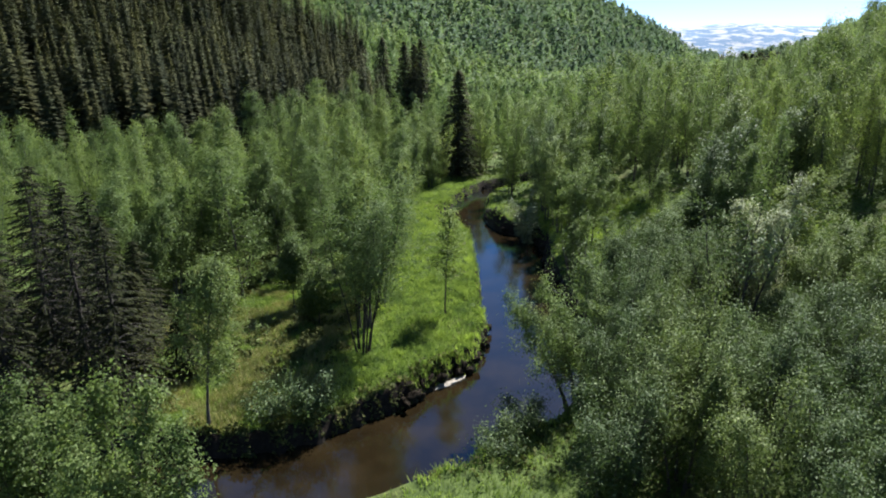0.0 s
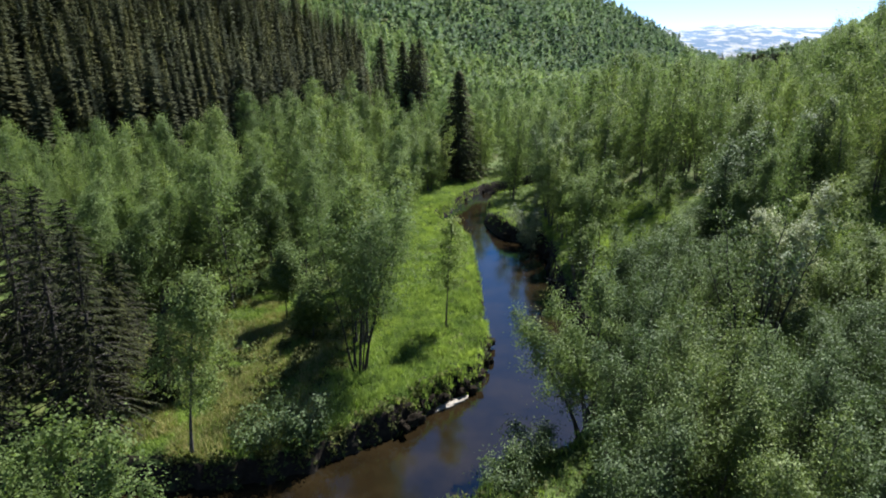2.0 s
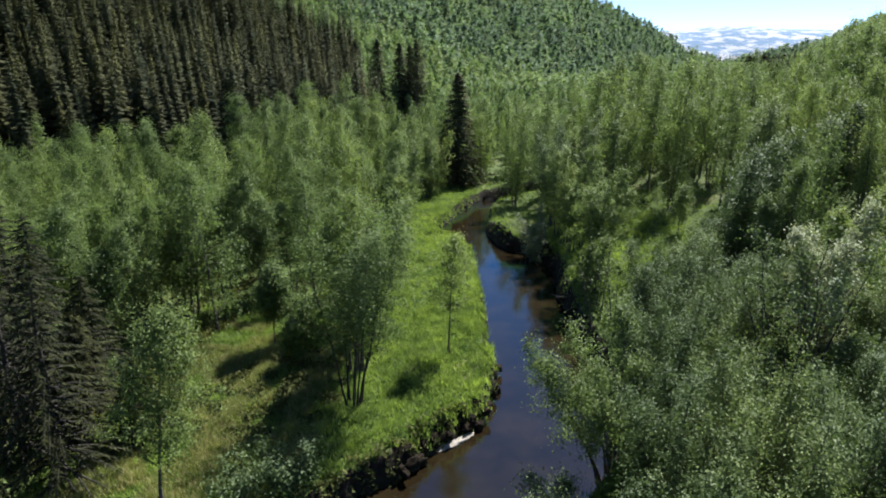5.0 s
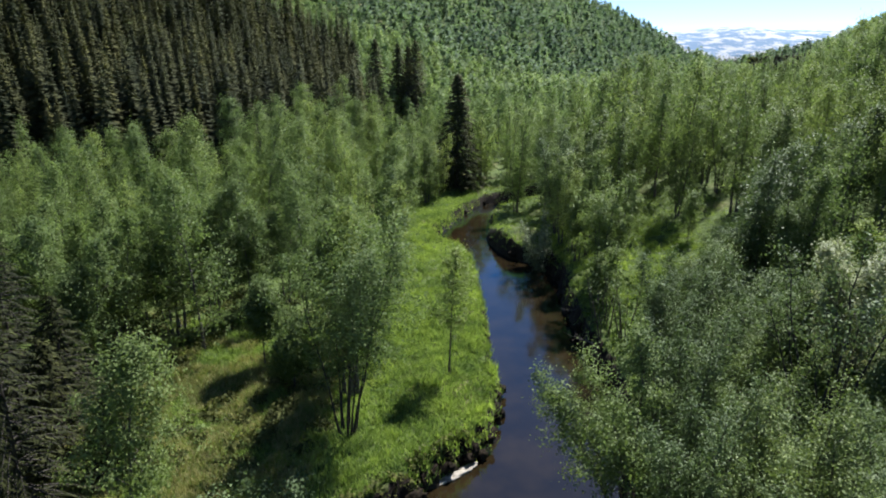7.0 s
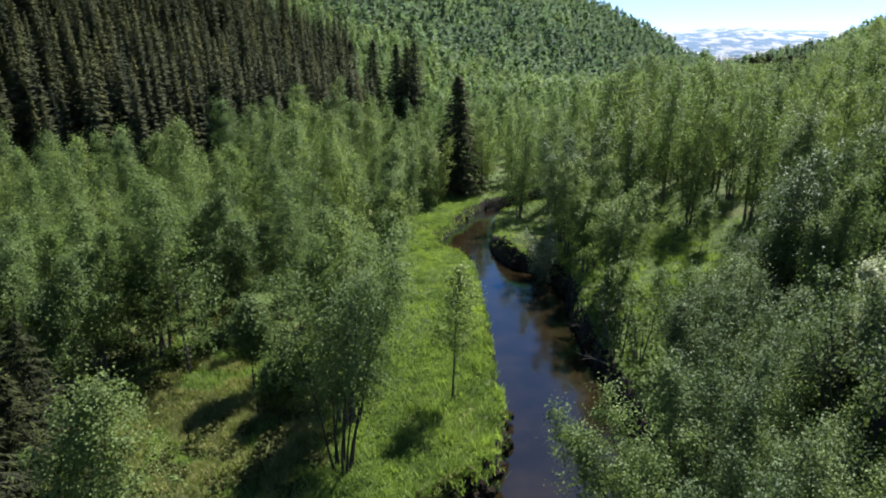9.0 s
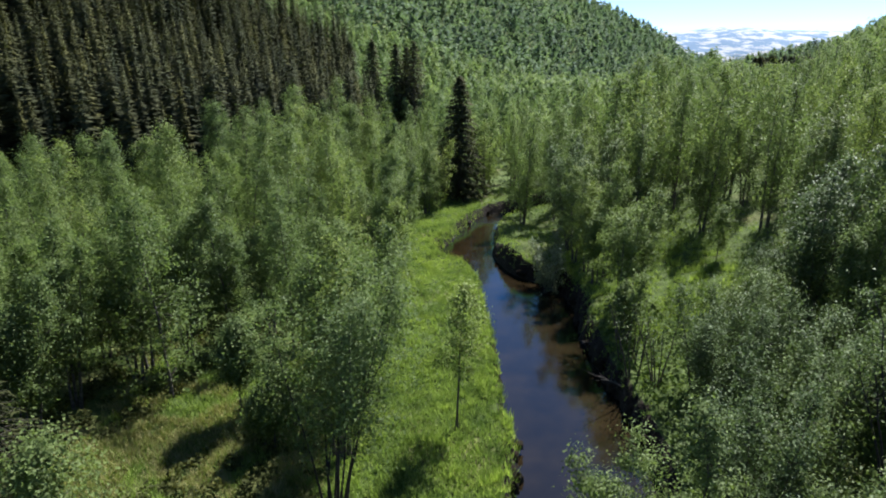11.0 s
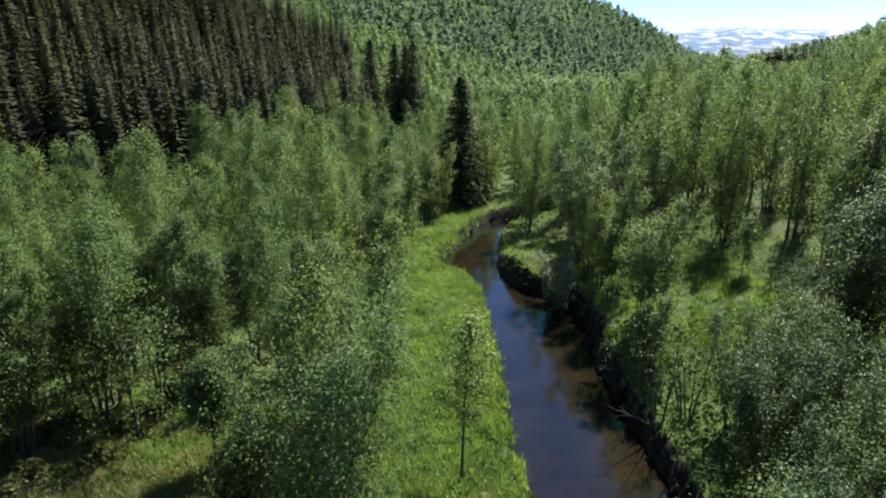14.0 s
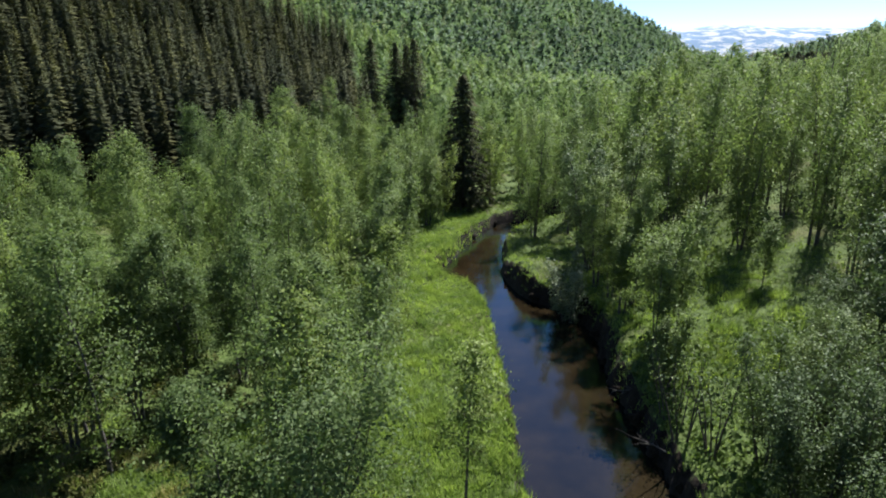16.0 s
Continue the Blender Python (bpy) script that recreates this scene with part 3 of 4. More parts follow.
TREES_LEFT = [(-3.9, 28.3, 8.1, 1.8, 4), (-7.9, 30.5, 4.6, 0.8, 1), (-3.5, 31.4, 7.7, 2.3, 4), (-4.9, 33.2, 7.5, 2.3, 4), (-12.6, 34.0, 6.9, 1.6, 2), (-13.0, 36.4, 8.3, 1.8, 1), (-11.2, 34.6, 7.4, 2.0, 3), (-13.8, 30.8, 7.2, 1.9, 3), (-15.8, 29.2, 7.4, 1.8, 2), (-17.6, 31.4, 7.6, 1.9, 2), (-12.6, 33.0, 7.3, 1.9, 3), (-5.6, 34.0, 7.4, 1.7, 2), (-9.8, 35.6, 7.9, 1.8, 2), (-3.5, 37.4, 7.2, 1.7, 2), (-3.4, 41.0, 7.6, 1.8, 2), (-3.5, 44.8, 7.8, 1.9, 2), (-3.7, 49.0, 8.0, 1.9, 2), (-4.0, 53.5, 8.2, 1.9, 2), (-15.6, 32.5, 7.6, 1.7, 2), (-6.3, 28.6, 3.8, 0.8, 2), (-13.9, 28.4, 6.8, 1.8, 3), (-8.6, 38.0, 7.6, 1.9, 2)]
for k, (x, y, top, r, stems) in enumerate(TREES_LEFT):
    solo("birch_tree", x, y, top, r, stems, 12000 + 2500 * stems, 0.08, "leafy green birch at the edge of the wood", "birch tree", BIRCH, 80 + k, clear=0.36 if k < 4 else 0.26, boughs=38)
TREES_TALL = [(-10.8, 71.0, 11.9, 2.1, 2), (-13.6, 69.0, 11.0, 2.1, 1), (-16.2, 65.5, 10.4, 2.0, 2), (-8.6, 67.0, 9.8, 1.9, 1), (-11.9, 62.0, 9.8, 2.0, 2), (-17.4, 59.5, 10.2, 2.0, 1), (-14.6, 55.0, 10.2, 2.0, 2), (-12.2, 47.4, 10.6, 2.0, 2), (-16.8, 47.0, 9.6, 1.9, 1), (13.6, 33.7, 10.0, 2.1, 3), (17.1, 39.7, 11.2, 2.1, 3), (15.6, 36.6, 9.4, 1.8, 2), (21.9, 40.4, 10.9, 2.0, 2), (-6.0, 62.5, 8.6, 1.8, 1), (-4.9, 60.0, 8.8, 2.0, 2), (-21.4, 50.2, 8.6, 2.0, 2), (-23.6, 52.6, 8.8, 2.0, 2), (-19.4, 51.6, 8.4, 1.9, 1), (-24.2, 49.0, 8.4, 1.9, 2)]
for k, (x, y, top, r, stems) in enumerate(TREES_TALL):
    # Darker willow leaf colour paints in the backlit, shaded side of these birches.
    shade_toned = x > 10 and y < 45
    solo("birch_tree", x, y, top, r, stems, 15000 if shade_toned else 13000, 0.1, "tall birch above the brush, leaves painted dark for its shaded side" if shade_toned else "tall full-grown birch rising above the wood", "birch tree", (M_LIMB, M_LIMB, M_WILLOW_LEAF) if shade_toned else BIRCH, 700 + k, clear=0.2, boughs=40, tuft=0.2)
TREES_BEND = [(7.9, 38.9, 7.1, 2.0, 3), (9.3, 41.0, 7.2, 1.9, 2), (8.5, 44.4, 8.0, 1.9, 2), (7.4, 47.4, 7.6, 1.5, 2), (7.6, 43.0, 5.8, 1.2, 3), (7.8, 45.6, 6.6, 1.3, 2), (7.5, 36.4, 4.4, 0.9, 2), (9.2, 53.4, 9.0, 1.9, 2), (8.7, 52.8, 8.4, 1.6, 2), (11.7, 46.6, 4.9, 0.9, 1), (14.5, 44.0, 5.6, 0.8, 1)]
for k, (x, y, top, r, stems) in enumerate(TREES_BEND):
    solo("birch_tree", x, y, top, r, stems, int(5200 * r), 0.09, "young birch beside the bend of the stream", "birch tree", BRIGHT_BIRCH, 110 + k, clear=0.2)
for k, (x, y, top, r) in enumerate([(7.5, 49.8, 8.8, 1.8), (9.3, 50.4, 9.8, 2.0), (8.2, 55.6, 8.6, 1.7), (8.8, 57.0, 9.8, 2.0)]):
    solo("willow_tree", x, y, top, r, 3, 10500, 0.095, "dark grey-green willow above the bend of the stream", "willow tree", WILLOW, 140 + k, clear=0.14, spread=0.6, boughs=34)
solo("willow_bush", 5.75, 46.2, 3.9, 1.15, 5, 5200, 0.105, "silvery willow bush hanging over the dark bank", "bush", (M_LIMB, M_LIMB, M_SILVER_LEAF), 130, clear=0.1, spread=0.8, rise=(0.7, 1.2))
solo("willow_bush", -5.0, 20.6, 2.3, 0.95, 5, 2600, 0.1, "grey-green willow bush on the cut bank", "bush", WILLOW, 131, clear=0.08, spread=0.9)
solo("willow_bush", 2.5, 19.3, 2.0, 0.8, 5, 3200, 0.08, "low dark willow bush on the grassy spit", "bush", WILLOW, 133, clear=0.08, spread=0.9)
solo("willow_bush", 1.6, 18.0, 1.7, 0.7, 5, 2600, 0.08, "low dark willow bush on the grassy spit", "bush", WILLOW, 134, clear=0.08, spread=0.9)
solo("willow_bush", -6.4, 20.2, 1.9, 0.8, 5, 1800, 0.1, "grey-green willow bush on the cut bank", "bush", WILLOW, 132, clear=0.08, spread=0.9)

SPRUCES = [(-13.3, 21.6, 9.0, 1.5), (-11.6, 20.7, 8.2, 1.3), (-15.8, 23.6, 9.4, 1.6), (-16.5, 19.8, 8.2, 1.5), (-10.4, 23.2, 3.8, 0.9), (-13.0, 25.4, 6.0, 1.2), (-18.5, 24.0, 9.0, 1.6), (-17.8, 21.6, 8.6, 1.5), (-12.2, 23.4, 5.4, 1.1), (-20.2, 26.0, 9.4, 1.7), (-16.6, 27.0, 8.4, 1.5), (-14.6, 19.2, 7.4, 1.4), (-19.6, 22.4, 8.6, 1.6), (-15.0, 26.0, 8.0, 1.4), (-18.4, 28.0, 8.8, 1.5)]
for k, (x, y, top, r) in enumerate(SPRUCES):
    taken.append((x, y, r))
    tree("spruce_tree", conifer(np.random.default_rng(150 + k), top - place(x, y), 1.5 * r, 24, 7, 15, 0.26, 0.12, 0.8), x, y, 0, 1, "dark brownish spruce with drooping boughs beside the clearing", "spruce tree", OLD_SPRUCE, "spruces by the clearing")
SPRUCES_FAR = [(1.1, 70.3, 12.3, 2.1), (-12.5, 127, 17.6, 2.5), (-8.6, 130, 17.0, 2.4), (-5.4, 130, 17.5, 3.4), (-6.9, 133, 16.6, 2.7), (-15.8, 122, 17.2, 2.1), (61.5, 96, 23.5, 2.4), (66.0, 101, 22.5, 2.2)]
ridge = np.random.default_rng(168)
for k in range(34):
    y = ridge.uniform(125, 185)
    SPRUCES_FAR.append((ridge.uniform(0.455, 0.565) * (y - 6), y, 12.6 + (y - 6) * ridge.uniform(0.006, 0.018), ridge.uniform(1.5, 2.1)))
for k, (x, y, top, r) in enumerate(SPRUCES_FAR):
    taken.append((x, y, r))
    tree("spruce_tree", conifer(np.random.default_rng(170 + k), top - place(x, y), 1.35 * r, 36, 13, 8, 0.5, 0.2, 0.78), x, y, 0, 1, "tall dark spruce standing above the birches", "spruce tree", SPRUCE, "tall single spruces")


# ---- the wood in the valley ----
def sky_limit(x, y):
    """How high the crowns reach on the flank, fitted to the skyline in the camera's view; lower towards the valley's
    gap.
    """
    return 12.9 + np.maximum(x / y - 0.48, 0) * 0.55 * y


def open_ground(xy):
    """Meadow, clearings and the water's margin, where no tree stands."""
    x, y = xy[:, 0], xy[:, 1]
    out = (stream_distance(xy) < 1.2) | (y < 20) | ((y > 54) & (x < -19))
    out |= (x > -3.6) & (x < 3) & (y > 22) & (y < 50)
    out |= (x > -5.5 + 0.12 * (y - 50)) & (x < 4) & (y >= 50) & (y < 69)
    out |= (x > -11) & (x < -1) & (y > 17) & (y < 30.5)
    out |= (x > -12.6 + 0.7 * (y - 28)) & (x < -1) & (y > 28) & (y < 36)
    out |= (x > 3) & (x < 7.4) & (y > 46) & (y < 60)
    out |= (x > 7) & (x < 18) & (y > 36) & (y < 48.5)
    out |= (x > 16) & (x < 26) & (y > 27) & (y < 37)
    out |= (x < -9.5) & (y < 28)
    return out | ((x > 0) & (x < 15) & (y < 36))


rng = np.random.default_rng(7)
spots = np.array(taken)[:, :2]
fill = []
tries = rng.uniform((-0.75, 14), (0.78, 78), (9000, 2))
tries[:, 0] *= tries[:, 1] + 6
for p in tries[~open_ground(tries)]:
    gap = rng.uniform(2.1, 2.8) if p[0] > 5 and p[1] > 44 else rng.uniform(1.9, 2.7)
    if ((spots - p) ** 2).sum(1).min() < gap * gap:
        continue
    spots = np.vstack([spots, p])
    fill.append(p)
    if len(fill) >= 420:
        break
variants = []
for k in range(16):
    r = np.random.default_rng(200 + k)
    close = k < 8
    variants.append(broadleaf(r, 6.5, [1.5, 1.7, 1.35][k % 3], 1 + k % 3, 7600 if close else 5600, 0.085 if close else 0.1, clear=0.08, boughs=36, sides=5, tuft=0.18))
originals = {}
for x, y in fill:
    k = int(rng.integers(0, 8)) + (0 if y < 46 else 8)
    low = 0.95 if 2 < x < 12 and y > 62 else 0.84 if x < -14 else 1.2 if x > 6 and y > 44 else 1.0
    size = low * rng.uniform(0.82, 1.2) * (1.0 + 0.12 * min(1, max(0, (y - 40) / 30)))
    if x > 0.06 * y and y > 44 or x > 0.34 * y:
        size = min(size, (sky_limit(x, y) + rng.uniform(-1.6, 0.7) - place(x, y)) / 6.5)
    turn = rng.uniform(0, 360)
    if k not in originals:
        originals[k] = tree("birch_tree", variants[k], x, y, turn, size, "green downy birch in the dense valley wood", "birch tree", BIRCH, "birches of the valley wood")
    else:
        m = pose(x, y, place(x, y), 0, 0, turn)
        ob = copy_thing(originals[k], m)
        ob.scale = (0.94 * size, 0.94 * size, 1.06 * size)


# ---- far woods ----
def scatter(templates, xy, sizes, rng):
    """Many trees in one mesh."""
    z = land(xy, banks=False)
    which = rng.integers(0, len(templates), len(xy))
    turn = rng.uniform(0, 2 * np.pi, len(xy))
    out = []
    soft, tints = [], []
    for k, (v, faces, nor) in enumerate(templates):
        sel, n0 = which == k, len(v)
        if not sel.any():
            continue
        c, s = np.cos(turn[sel])[:, None], np.sin(turn[sel])[:, None]
        p = np.stack([v[None, :, 0] * c - v[None, :, 1] * s, v[None, :, 0] * s + v[None, :, 1] * c, np.repeat(v[None, :, 2], sel.sum(), 0)], -1) * sizes[sel][:, None, None]
        p += np.column_stack([xy[sel], z[sel] - 0.1])[:, None]
        tints.append(np.repeat(rng.uniform(0.05, 1.0, sel.sum()), n0))
        if nor is not None:
            soft.append(np.stack([nor[None, :, 0] * c - nor[None, :, 1] * s, nor[None, :, 0] * s + nor[None, :, 1] * c, np.repeat(nor[None, :, 2], sel.sum(), 0)], -1).reshape(-1, 3))
        n = len(v)
        off = (np.arange(sel.sum()) * n)[:, None, None]
        out.append((p.reshape(-1, 3), [(f[None] + off).reshape(-1, f.shape[1]) for f in faces]))
    return (*join(out), np.concatenate(soft) if soft else None, np.concatenate(tints))


def seen_from_path(xy, margin):
    return np.abs(xy[:, 0]) < 0.8 * (xy[:, 1] + margin)


def jittered(rng, x0, x1, y0, y1, step):
    a, b = np.meshgrid(np.arange(x0, x1, step), np.arange(y0, y1, step))
    xy = np.stack([a.ravel(), b.ravel()], -1)
    return xy + rng.uniform(-0.45, 0.45, xy.shape) * step


def in_plantation(xy):
    left = line_distance(xy, FOOT)
    edge = -10.5 - 0.14 * (xy[:, 1] - 95) + 2.5 * waves(xy, 30, 31)
    return (xy[:, 1] > 66 + 0.25 * (xy[:, 0] + 28)) & (xy[:, 0] < edge) & (xy[:, 1] < 170) & (left > -14)


def stuff(name, data, mat, label, category):
    me = mesh_of(name, data[0], data[1], mat, data[2] if len(data) > 2 else None)
    if len(data) > 3:
        me.attributes.new("tint", "FLOAT", "POINT").data.foreach_set("value", data[3].astype(np.float32))
    return tagged(new(name, me), label, category, kind="stuff")


rng = np.random.default_rng(9)
near = jittered(rng, -70, 110, 76, 190, 3.0)
far = np.concatenate([jittered(rng, -110, 230, 190, 340, 4.5), jittered(rng, -150, 330, 340, 530, 5.6)])
behind = jittered(rng, -60, 60, -50, -8, 5.0)
close_t = [broadleaf(np.random.default_rng(310 + k), 7.4, 1.45, 1, 1200, 0.22, clear=0.06, boughs=26, tuft=0.17, shell=0.8, wild=0.4)[1] for k in range(6)]
mid_t = [broadleaf(np.random.default_rng(300 + k), 7.4, 1.4, 1, 420, 0.42, clear=0.06, boughs=26, tuft=0.16, shell=0.8, wild=0.3, crest=0.7)[1] for k in range(6)]
far_t = [broadleaf(np.random.default_rng(320 + k), 8.4, 2.5, 1, 180, 0.9, clear=0.03, boughs=16, tuft=0.14, shell=1.0, wild=0.15, crest=0.95)[1] for k in range(6)]
low = (near[:, 0] > 2) & (near[:, 0] < 15) & (near[:, 1] < 98)
gap = (near[:, 0] > -17) & (near[:, 0] < -2.5) & (near[:, 1] < 124)
keep = ~gap & seen_from_path(near, 12) & (stream_distance(near) > 1.5) & ~in_plantation(near)
near = near[keep]
grown = rng.uniform(0.75, 1.3, len(near)) * np.where(low[keep], 0.8, 1.0)
flank = near[:, 0] > 0.36 * near[:, 1]
grown = np.where(flank, np.minimum(grown, np.clip((sky_limit(near[:, 0], near[:, 1]) + rng.uniform(-1.8, 0.6, len(near)) - land(near, False)) / 7.4, 0.3, 2)), grown)
first = near[:, 1] < 118
stuff("valley_birch_wood", scatter(close_t, near[first], grown[first], rng), M_HAZY_VALLEY_LEAF, "dense green birch wood on the valley floor", "birch wood")
stuff("valley_birch_wood", scatter(mid_t, near[~first], grown[~first], rng), M_HAZY_VALLEY_LEAF, "dense birch wood at the foot of the hill", "birch wood")
far = far[seen_from_path(far, 12)]
far = far[far[:, 0] < 0.62 * far[:, 1]]
dark = (far[:, 0] > 0.4 * far[:, 1]) & (far[:, 1] > 300)
far, dark = far[~dark | (far[:, 1] < 430)], dark[~dark | (far[:, 1] < 430)]
stuff("hillside_birch_wood", scatter(far_t, far[~dark], rng.uniform(0.6, 1.3, (~dark).sum()) * np.where(far[~dark][:, 0] > 0.34 * far[~dark][:, 1], 0.7, 1.0), rng), M_HAZY_HILL_LEAF, "birch wood covering the far hillside", "birch wood")
trunk_t = [tube(np.array([(0, 0, 0), (0.1, 0, 2.5), (0, 0.1, 5.5)]), np.array([0.09, 0.07, 0.03]), 3) + (None,) for k in range(2)]
stuff("valley_birch_stems", scatter(trunk_t, near, rng.uniform(0.8, 1.2, len(near)), rng), M_BIRCH_BARK, "grey birch stems of the valley wood", "birch stems")
plant = jittered(rng, -130, 0, 60, 172, 2.9)
plant = plant[in_plantation(plant) & seen_from_path(plant, 12)]
front = plant[:, 1] < 105
sp_mid = [spire(np.random.default_rng(400 + k), 12.5, 1.8, 38, 13) for k in range(6)]
sp_far = [spire(np.random.default_rng(420 + k), 11.5, 1.75, 28, 10) for k in range(5)]
stuff("spruce_plantation", scatter(sp_mid, plant[front], rng.uniform(0.62, 1.15, front.sum()), rng), M_SPRUCE, "dense dark spruce plantation on the slope", "spruce wood")
stuff("spruce_plantation", scatter(sp_far, plant[~front], rng.uniform(0.65, 1.2, (~front).sum()), rng), M_SPRUCE, "dark spruces higher on the slope", "spruce wood")
sp_gap = [spire(np.random.default_rng(440 + k), 7.0, 2.4, 12, 8) for k in range(4)]
stuff("spruce_wood_far", scatter(sp_gap, far[dark], rng.uniform(0.75, 1.25, dark.sum()), rng), M_SPRUCE, "dark spruces in the far gap of the valley", "spruce wood")
stuff("birch_wood_behind", scatter(far_t, behind[stream_distance(behind) > 1.5], np.full((stream_distance(behind) > 1.5).sum(), 0.8), rng), M_BIRCH_LEAF, "birch wood further down the valley", "birch wood")


# ---- grass and herbs ----
def blades(rng, xy, height, width, each, lift=0.0):
    """Tufts of bent blades standing on the ground."""
    n = len(xy)
    z = land(xy) + lift
    root = np.repeat(np.column_stack([xy, z]), each, 0) + np.column_stack([rng.normal(0, 0.07, (n * each, 2)), np.zeros(n * each)])
    az = rng.uniform(0, 2 * np.pi, n * each)
    h = rng.uniform(0.5, 1.2, n * each) * height
    out = np.column_stack([np.cos(az), np.sin(az), np.zeros(n * each)])
    side = np.column_stack([-np.sin(az), np.cos(az), np.zeros(n * each)]) * width / 2
    tip = root + out * (h * rng.uniform(0.2, 0.9, n * each))[:, None] + np.column_stack([np.zeros((n * each, 2)), h])
    v = np.stack([root - side, root + side, tip], 1).reshape(-1, 3)
    return v, [np.arange(3 * n * each).reshape(-1, 3)]


def sample(rng, n, x0, x1, y0, y1, test):
    xy = np.column_stack([rng.uniform(x0, x1, n), rng.uniform(y0, y1, n)])
    return xy[test(xy)]


rng = np.random.default_rng(15)
dry_land = lambda xy: (stream_distance(xy) > np.where((xy[:, 0] < -0.8) & (xy[:, 1] < 23.5), 0.5, 0.18)) & ((xy[:, 0] - 0.3) ** 2 / 2.5 + (xy[:, 1] - 50.6) ** 2 / 4 > 1)
# Shrubs follow the birches' cast shadow; their dark leaves deepen that shade.
shaded_heath = lambda xy: (xy[:, 1] > 23.4) & (waves(xy, 2.4, 51) > 0.1) & (((xy[:, 0] > -9.2 + 0.52 * (xy[:, 1] - 27)) & (xy[:, 0] < -4.2) & (xy[:, 1] < 33.5)) | ((xy[:, 0] < -12.6 + 0.62 * (xy[:, 1] - 28)) & (xy[:, 1] > 26)))
meadow = np.concatenate([sample(rng, 36000, -12.5, 3, 18.5, 35, lambda xy: dry_land(xy) & ~shaded_heath(xy)), sample(rng, 20000, -5, 3, 34, 70, dry_land), sample(rng, 9000, 3, 19, 30, 56, dry_land), sample(rng, 3500, 3, 14, 55, 75, dry_land), sample(rng, 1300, -2, 6, 15, 21, dry_land)])
stuff("meadow_grass", blades(rng, meadow, 0.19, 0.036, 4), M_GRASS, "lush bright green meadow grass on the banks", "grass")
mound = sample(rng, 1500, -10, 3, 19.5, 60, lambda xy: dry_land(xy) & (xy[:, 0] > -4 - 0.3 * np.clip(30 - xy[:, 1], 0, 20)) & (waves(xy, 3, 47) > 0.05))
mound = np.concatenate([mound, sample(rng, 260, 7, 15, 36, 50, dry_land)])
mound = np.repeat(mound, 11, 0) + rng.normal(0, 0.14, (11 * len(mound), 2))
stuff("tall_grass", blades(rng, mound[dry_land(mound)], 0.34, 0.036, 4), M_GRASS, "taller tussocks in the bright meadow", "grass")
low_bar = sample(rng, 1800, -1.6, 2.2, 48.3, 52.9, lambda xy: stream_distance(xy) > 0.15)
stuff("short_grass", blades(rng, low_bar, 0.11, 0.05, 4), M_GRASS, "short grass on the low point of the bend", "grass")
straw = sample(rng, 20000, -13, -4.5, 19.3, 33, lambda xy: dry_land(xy) & ~shaded_heath(xy) & (waves(xy, 5, 41) > -0.35))
stuff("dry_grass", blades(rng, straw, 0.24, 0.036, 4), M_STRAW, "pale dry grass among the green near the trees", "dry grass")
lip = np.concatenate([rounded(LEFT_BANK, 60), rounded(RIGHT_BANK, 60)])
lip = lip[(lip[:, 1] > 15) & (lip[:, 1] < 72) & (np.abs(lip[:, 0]) < 14)]
lip = np.repeat(lip, 3, 0) + rng.normal(0, 0.3, (3 * len(lip), 2))
lip = lip[(stream_distance(lip) > np.where(lip[:, 0] > 2.5, 0.45, 0.05)) & ((lip[:, 0] > -1) | (lip[:, 1] > 23)) & ((lip[:, 0] < 3) | (lip[:, 1] > 48) | (lip[:, 1] < 24))]
stuff("bank_grass", blades(rng, lip, 0.34, 0.05, 4), M_GRASS, "long grass hanging over the cut banks", "grass")
floor_xy = sample(rng, 9000, -40, 45, 16, 75, lambda xy: dry_land(xy) & (np.abs(xy[:, 0]) < 0.75 * (xy[:, 1] + 5)))
floor_xy = floor_xy[~open_ground(floor_xy)]
herb = np.column_stack([floor_xy, land(floor_xy) + rng.uniform(0.05, 0.5, len(floor_xy))])
slope_xy = sample(rng, 26000, 4, 30, 14, 40, lambda xy: (stream_distance(xy) > 0.5) & (xy[:, 0] < 0.75 * (xy[:, 1] + 5)))
herb = np.concatenate([herb, np.column_stack([slope_xy, land(slope_xy) + rng.uniform(0.02, 0.45, len(slope_xy))])])
stuff("undergrowth", leaves(rng, herb, 0.26, 0.16, 1.2), M_HERB, "low green herbs and ferns under the trees", "undergrowth")

heath_xy = sample(rng, 60000, -20, -3.6, 23, 40, shaded_heath)
spit_xy = sample(rng, 1400, -1.5, 5, 16.5, 22, lambda xy: (stream_distance(xy) > 0.3) & (waves(xy, 1.6, 53) > -0.3))
face_xy = sample(rng, 30000, -9, 0.5, 18, 25.5, lambda xy: (np.abs(stream_distance(xy) - 0.3) < 0.3) & (waves(xy, 0.9, 54) > -0.2))
heath_xy = np.concatenate([heath_xy, spit_xy, face_xy])
heath = np.column_stack([heath_xy, land(heath_xy) + 0.03 + rng.uniform(0, 1, len(heath_xy)) ** 1.5 * (0.28 + 0.22 * waves(heath_xy, 1.2, 52))])
stuff("dwarf_shrubs", leaves(rng, heath, 0.16, 0.1, 1.0), M_HEATH, "low brownish dwarf shrubs whose dark leaves deepen the birches' shade", "undergrowth")

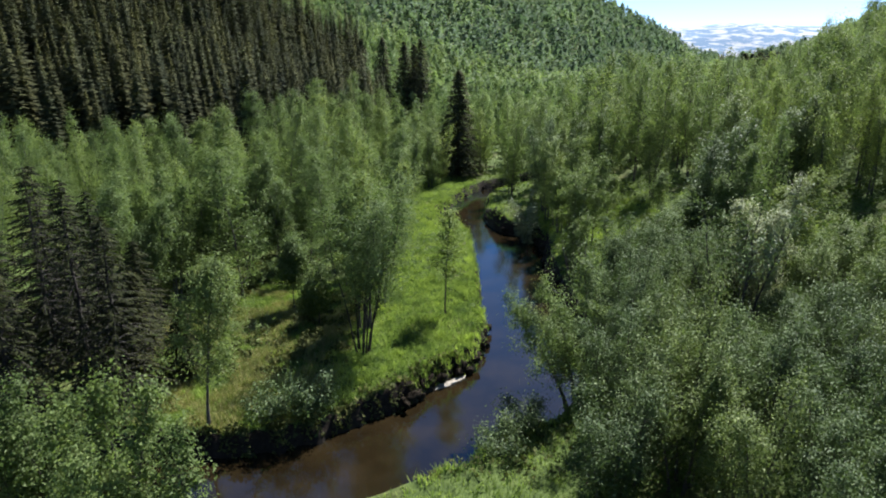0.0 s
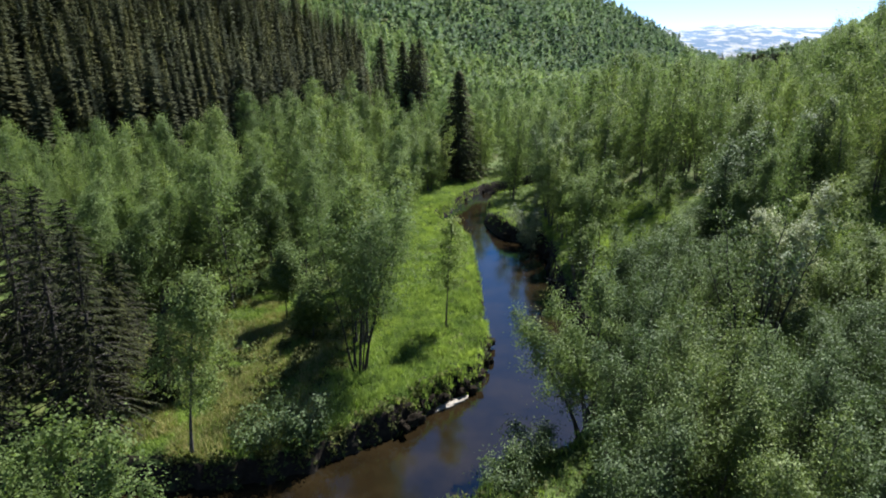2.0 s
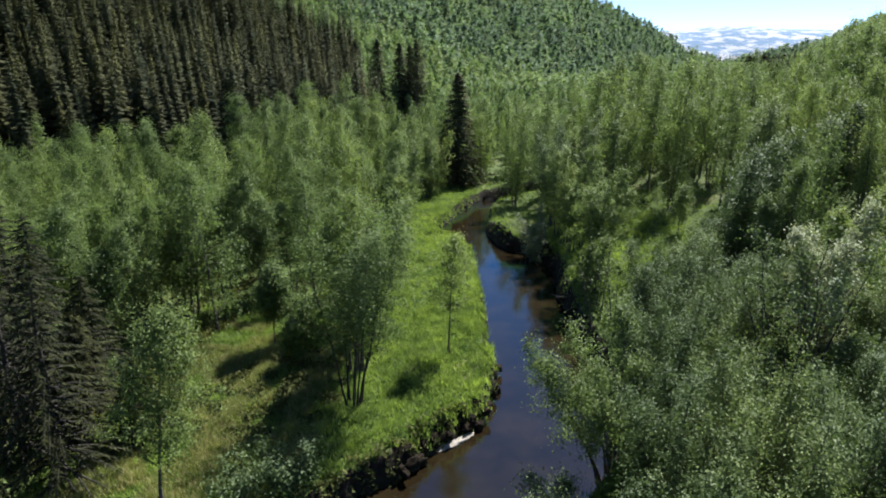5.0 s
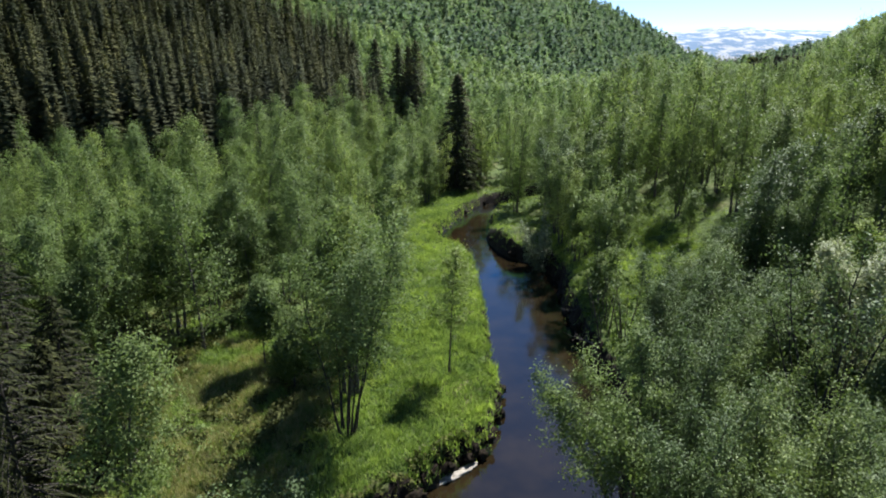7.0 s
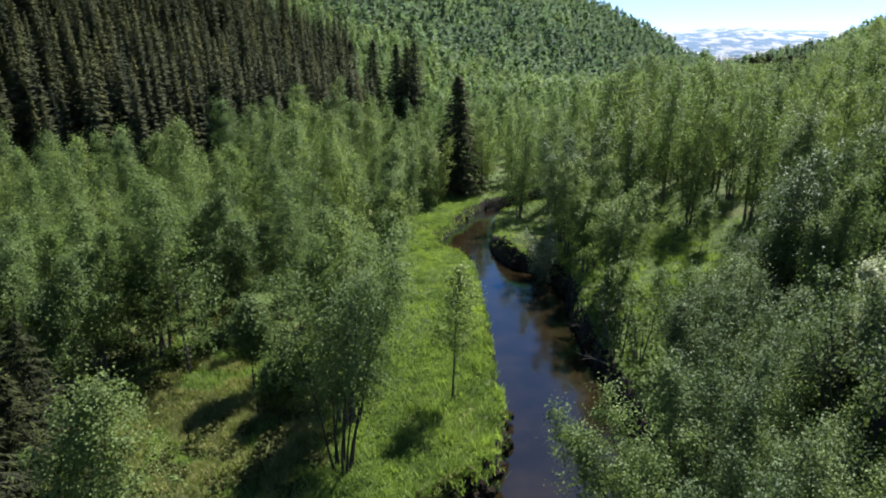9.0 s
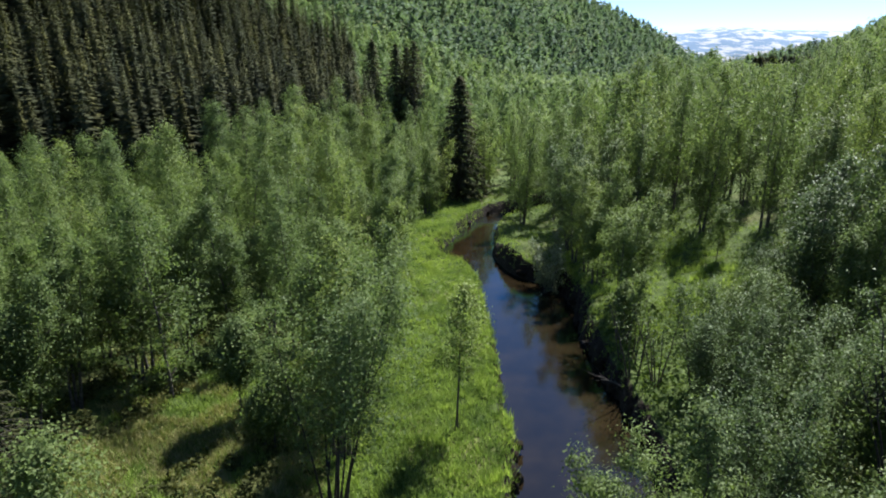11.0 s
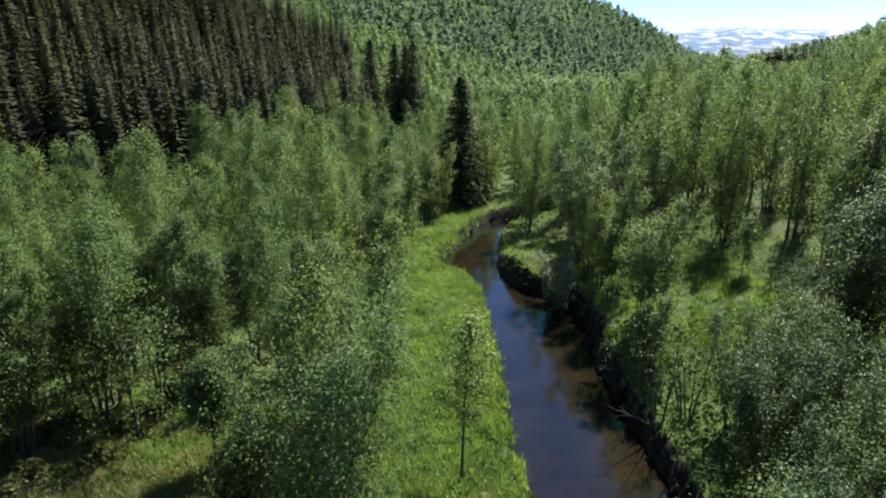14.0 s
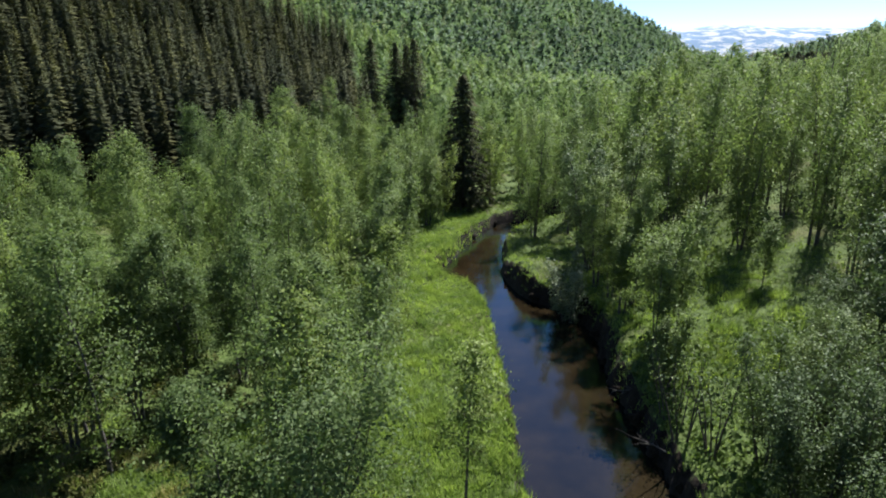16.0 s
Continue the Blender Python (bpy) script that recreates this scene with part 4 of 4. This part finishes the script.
# ---- cut bank, silt and dead wood ----
def clod(rng, r):
    bm = bmesh.new()
    bmesh.ops.create_icosphere(bm, subdivisions=3, radius=r)
    o = Vector(rng.uniform(-50, 50, 3))
    for v in bm.verts:
        v.co *= 1 + 0.55 * noise.noise(v.co * (1.5 / r) + o) + 0.35 * noise.noise(v.co * (4.0 / r) + o) + 0.15 * noise.noise(v.co * (9.0 / r) + o)
        v.co.z *= 0.75
    me = bpy.data.meshes.new("sod_clump")
    bm.to_mesh(me)
    bm.free()
    me.materials.append(M_SOIL)
    return smooth(me)


rng = np.random.default_rng(23)
clods = [clod(rng, 0.26) for k in range(6)]
edge_l, edge_r = rounded(LEFT_BANK), rounded(RIGHT_BANK)
rows = [p for p in edge_l if -1.8 < p[0] and 22 < p[1] < 30] + [p for p in edge_l if 62.5 < p[1] < 67] + [p for p in edge_r if 29 < p[1] < 54][::3]
for k, p in enumerate(rows):
    for j in range((k % 4 == 0) if p[1] > 50 else 1 + (k % 3 == 0)):
        side = min(((0, 1), (0, -1), (1, 0), (-1, 0)), key=lambda o: -float(stream_distance(np.array([p + np.array(o) * 0.5]))[0]))
        x, y = p + 0.14 * np.array(side) + rng.normal(0, 0.1, 2)
        ob = new("sod_clump", clods[int(rng.integers(0, 6))])
        ob.matrix_basis = pose(x, y, rng.uniform(0.1, 0.45), 0, 0, rng.uniform(0, 360)) @ Matrix.Diagonal((rng.uniform(0.45, 1.4), rng.uniform(0.35, 0.8), rng.uniform(0.6, 1.2), 1))
        tagged(ob, "dark wet sod clump slumped at the stream's edge", "sod clump", "sod clumps along the banks")

bm = bmesh.new()
bmesh.ops.create_icosphere(bm, subdivisions=4, radius=1)
for v in bm.verts:
    v.co = Vector((v.co.x * 0.85, v.co.y * 0.17, v.co.z * 0.07)) * (1 + 0.3 * noise.noise(v.co * 2.2))
me = bpy.data.meshes.new("silt_bar")
bm.to_mesh(me)
bm.free()
me.materials.append(M_SAND)
silt = new("silt_bar", smooth(me))
silt.matrix_basis = pose(0.05, 24.42, 0.04, 0, 0, 40)
tagged(silt, "narrow bar of pale silt below the cut bank", "silt bar")


def dead_branch(x, y, z, az, length, rise, seed, label, twigs=7):
    r = np.random.default_rng(seed)
    main = branch_line(r, np.zeros(3), az, rise, length, 0.12, 7)
    ob = new("dead_branch", smooth(mesh_of("dead_branch", *tube(main, np.linspace(0.034, 0.01, 7), 6), M_DEAD)))
    for k in range(twigs):
        i = int(r.integers(1, 6))
        part("twig", smooth(mesh_of("twig", *tube(branch_line(r, main[i], az + r.uniform(-1.2, 1.2), rise + r.uniform(-0.3, 0.7), length * r.uniform(0.2, 0.45), 0.1, 4), np.array([0.02, 0.014, 0.009, 0.003]), 4), M_DEAD)), ob)
    ob.matrix_basis = pose(x, y, z)
    return tagged(ob, label, "dead branch")


dead_branch(3.9, 20.6, 0.35, 2.9, 1.5, 0.15, 1, "pale broken branch sticking out over the water")
dead_branch(6.6, 33.4, 0.6, 2.3, 1.5, 0.1, 2, "grey fallen branch trailing down the bank")
dead_branch(7.2, 37.5, 0.7, 3.4, 1.6, 0.2, 3, "grey fallen branch trailing down the bank")
for k, (x, y, top) in enumerate([(6.9, 33.4, 4.4), (7.2, 34.8, 4.0), (7.6, 32.4, 4.8), (7.4, 36.4, 3.6)]):
    solo("willow_bush", x, y, top, 0.9, 5, 200, 0.09, "half-bare willow shrub with thin grey stems on the bank", "bush", WILLOW, 600 + k, clear=0.3, spread=1.1, boughs=12)
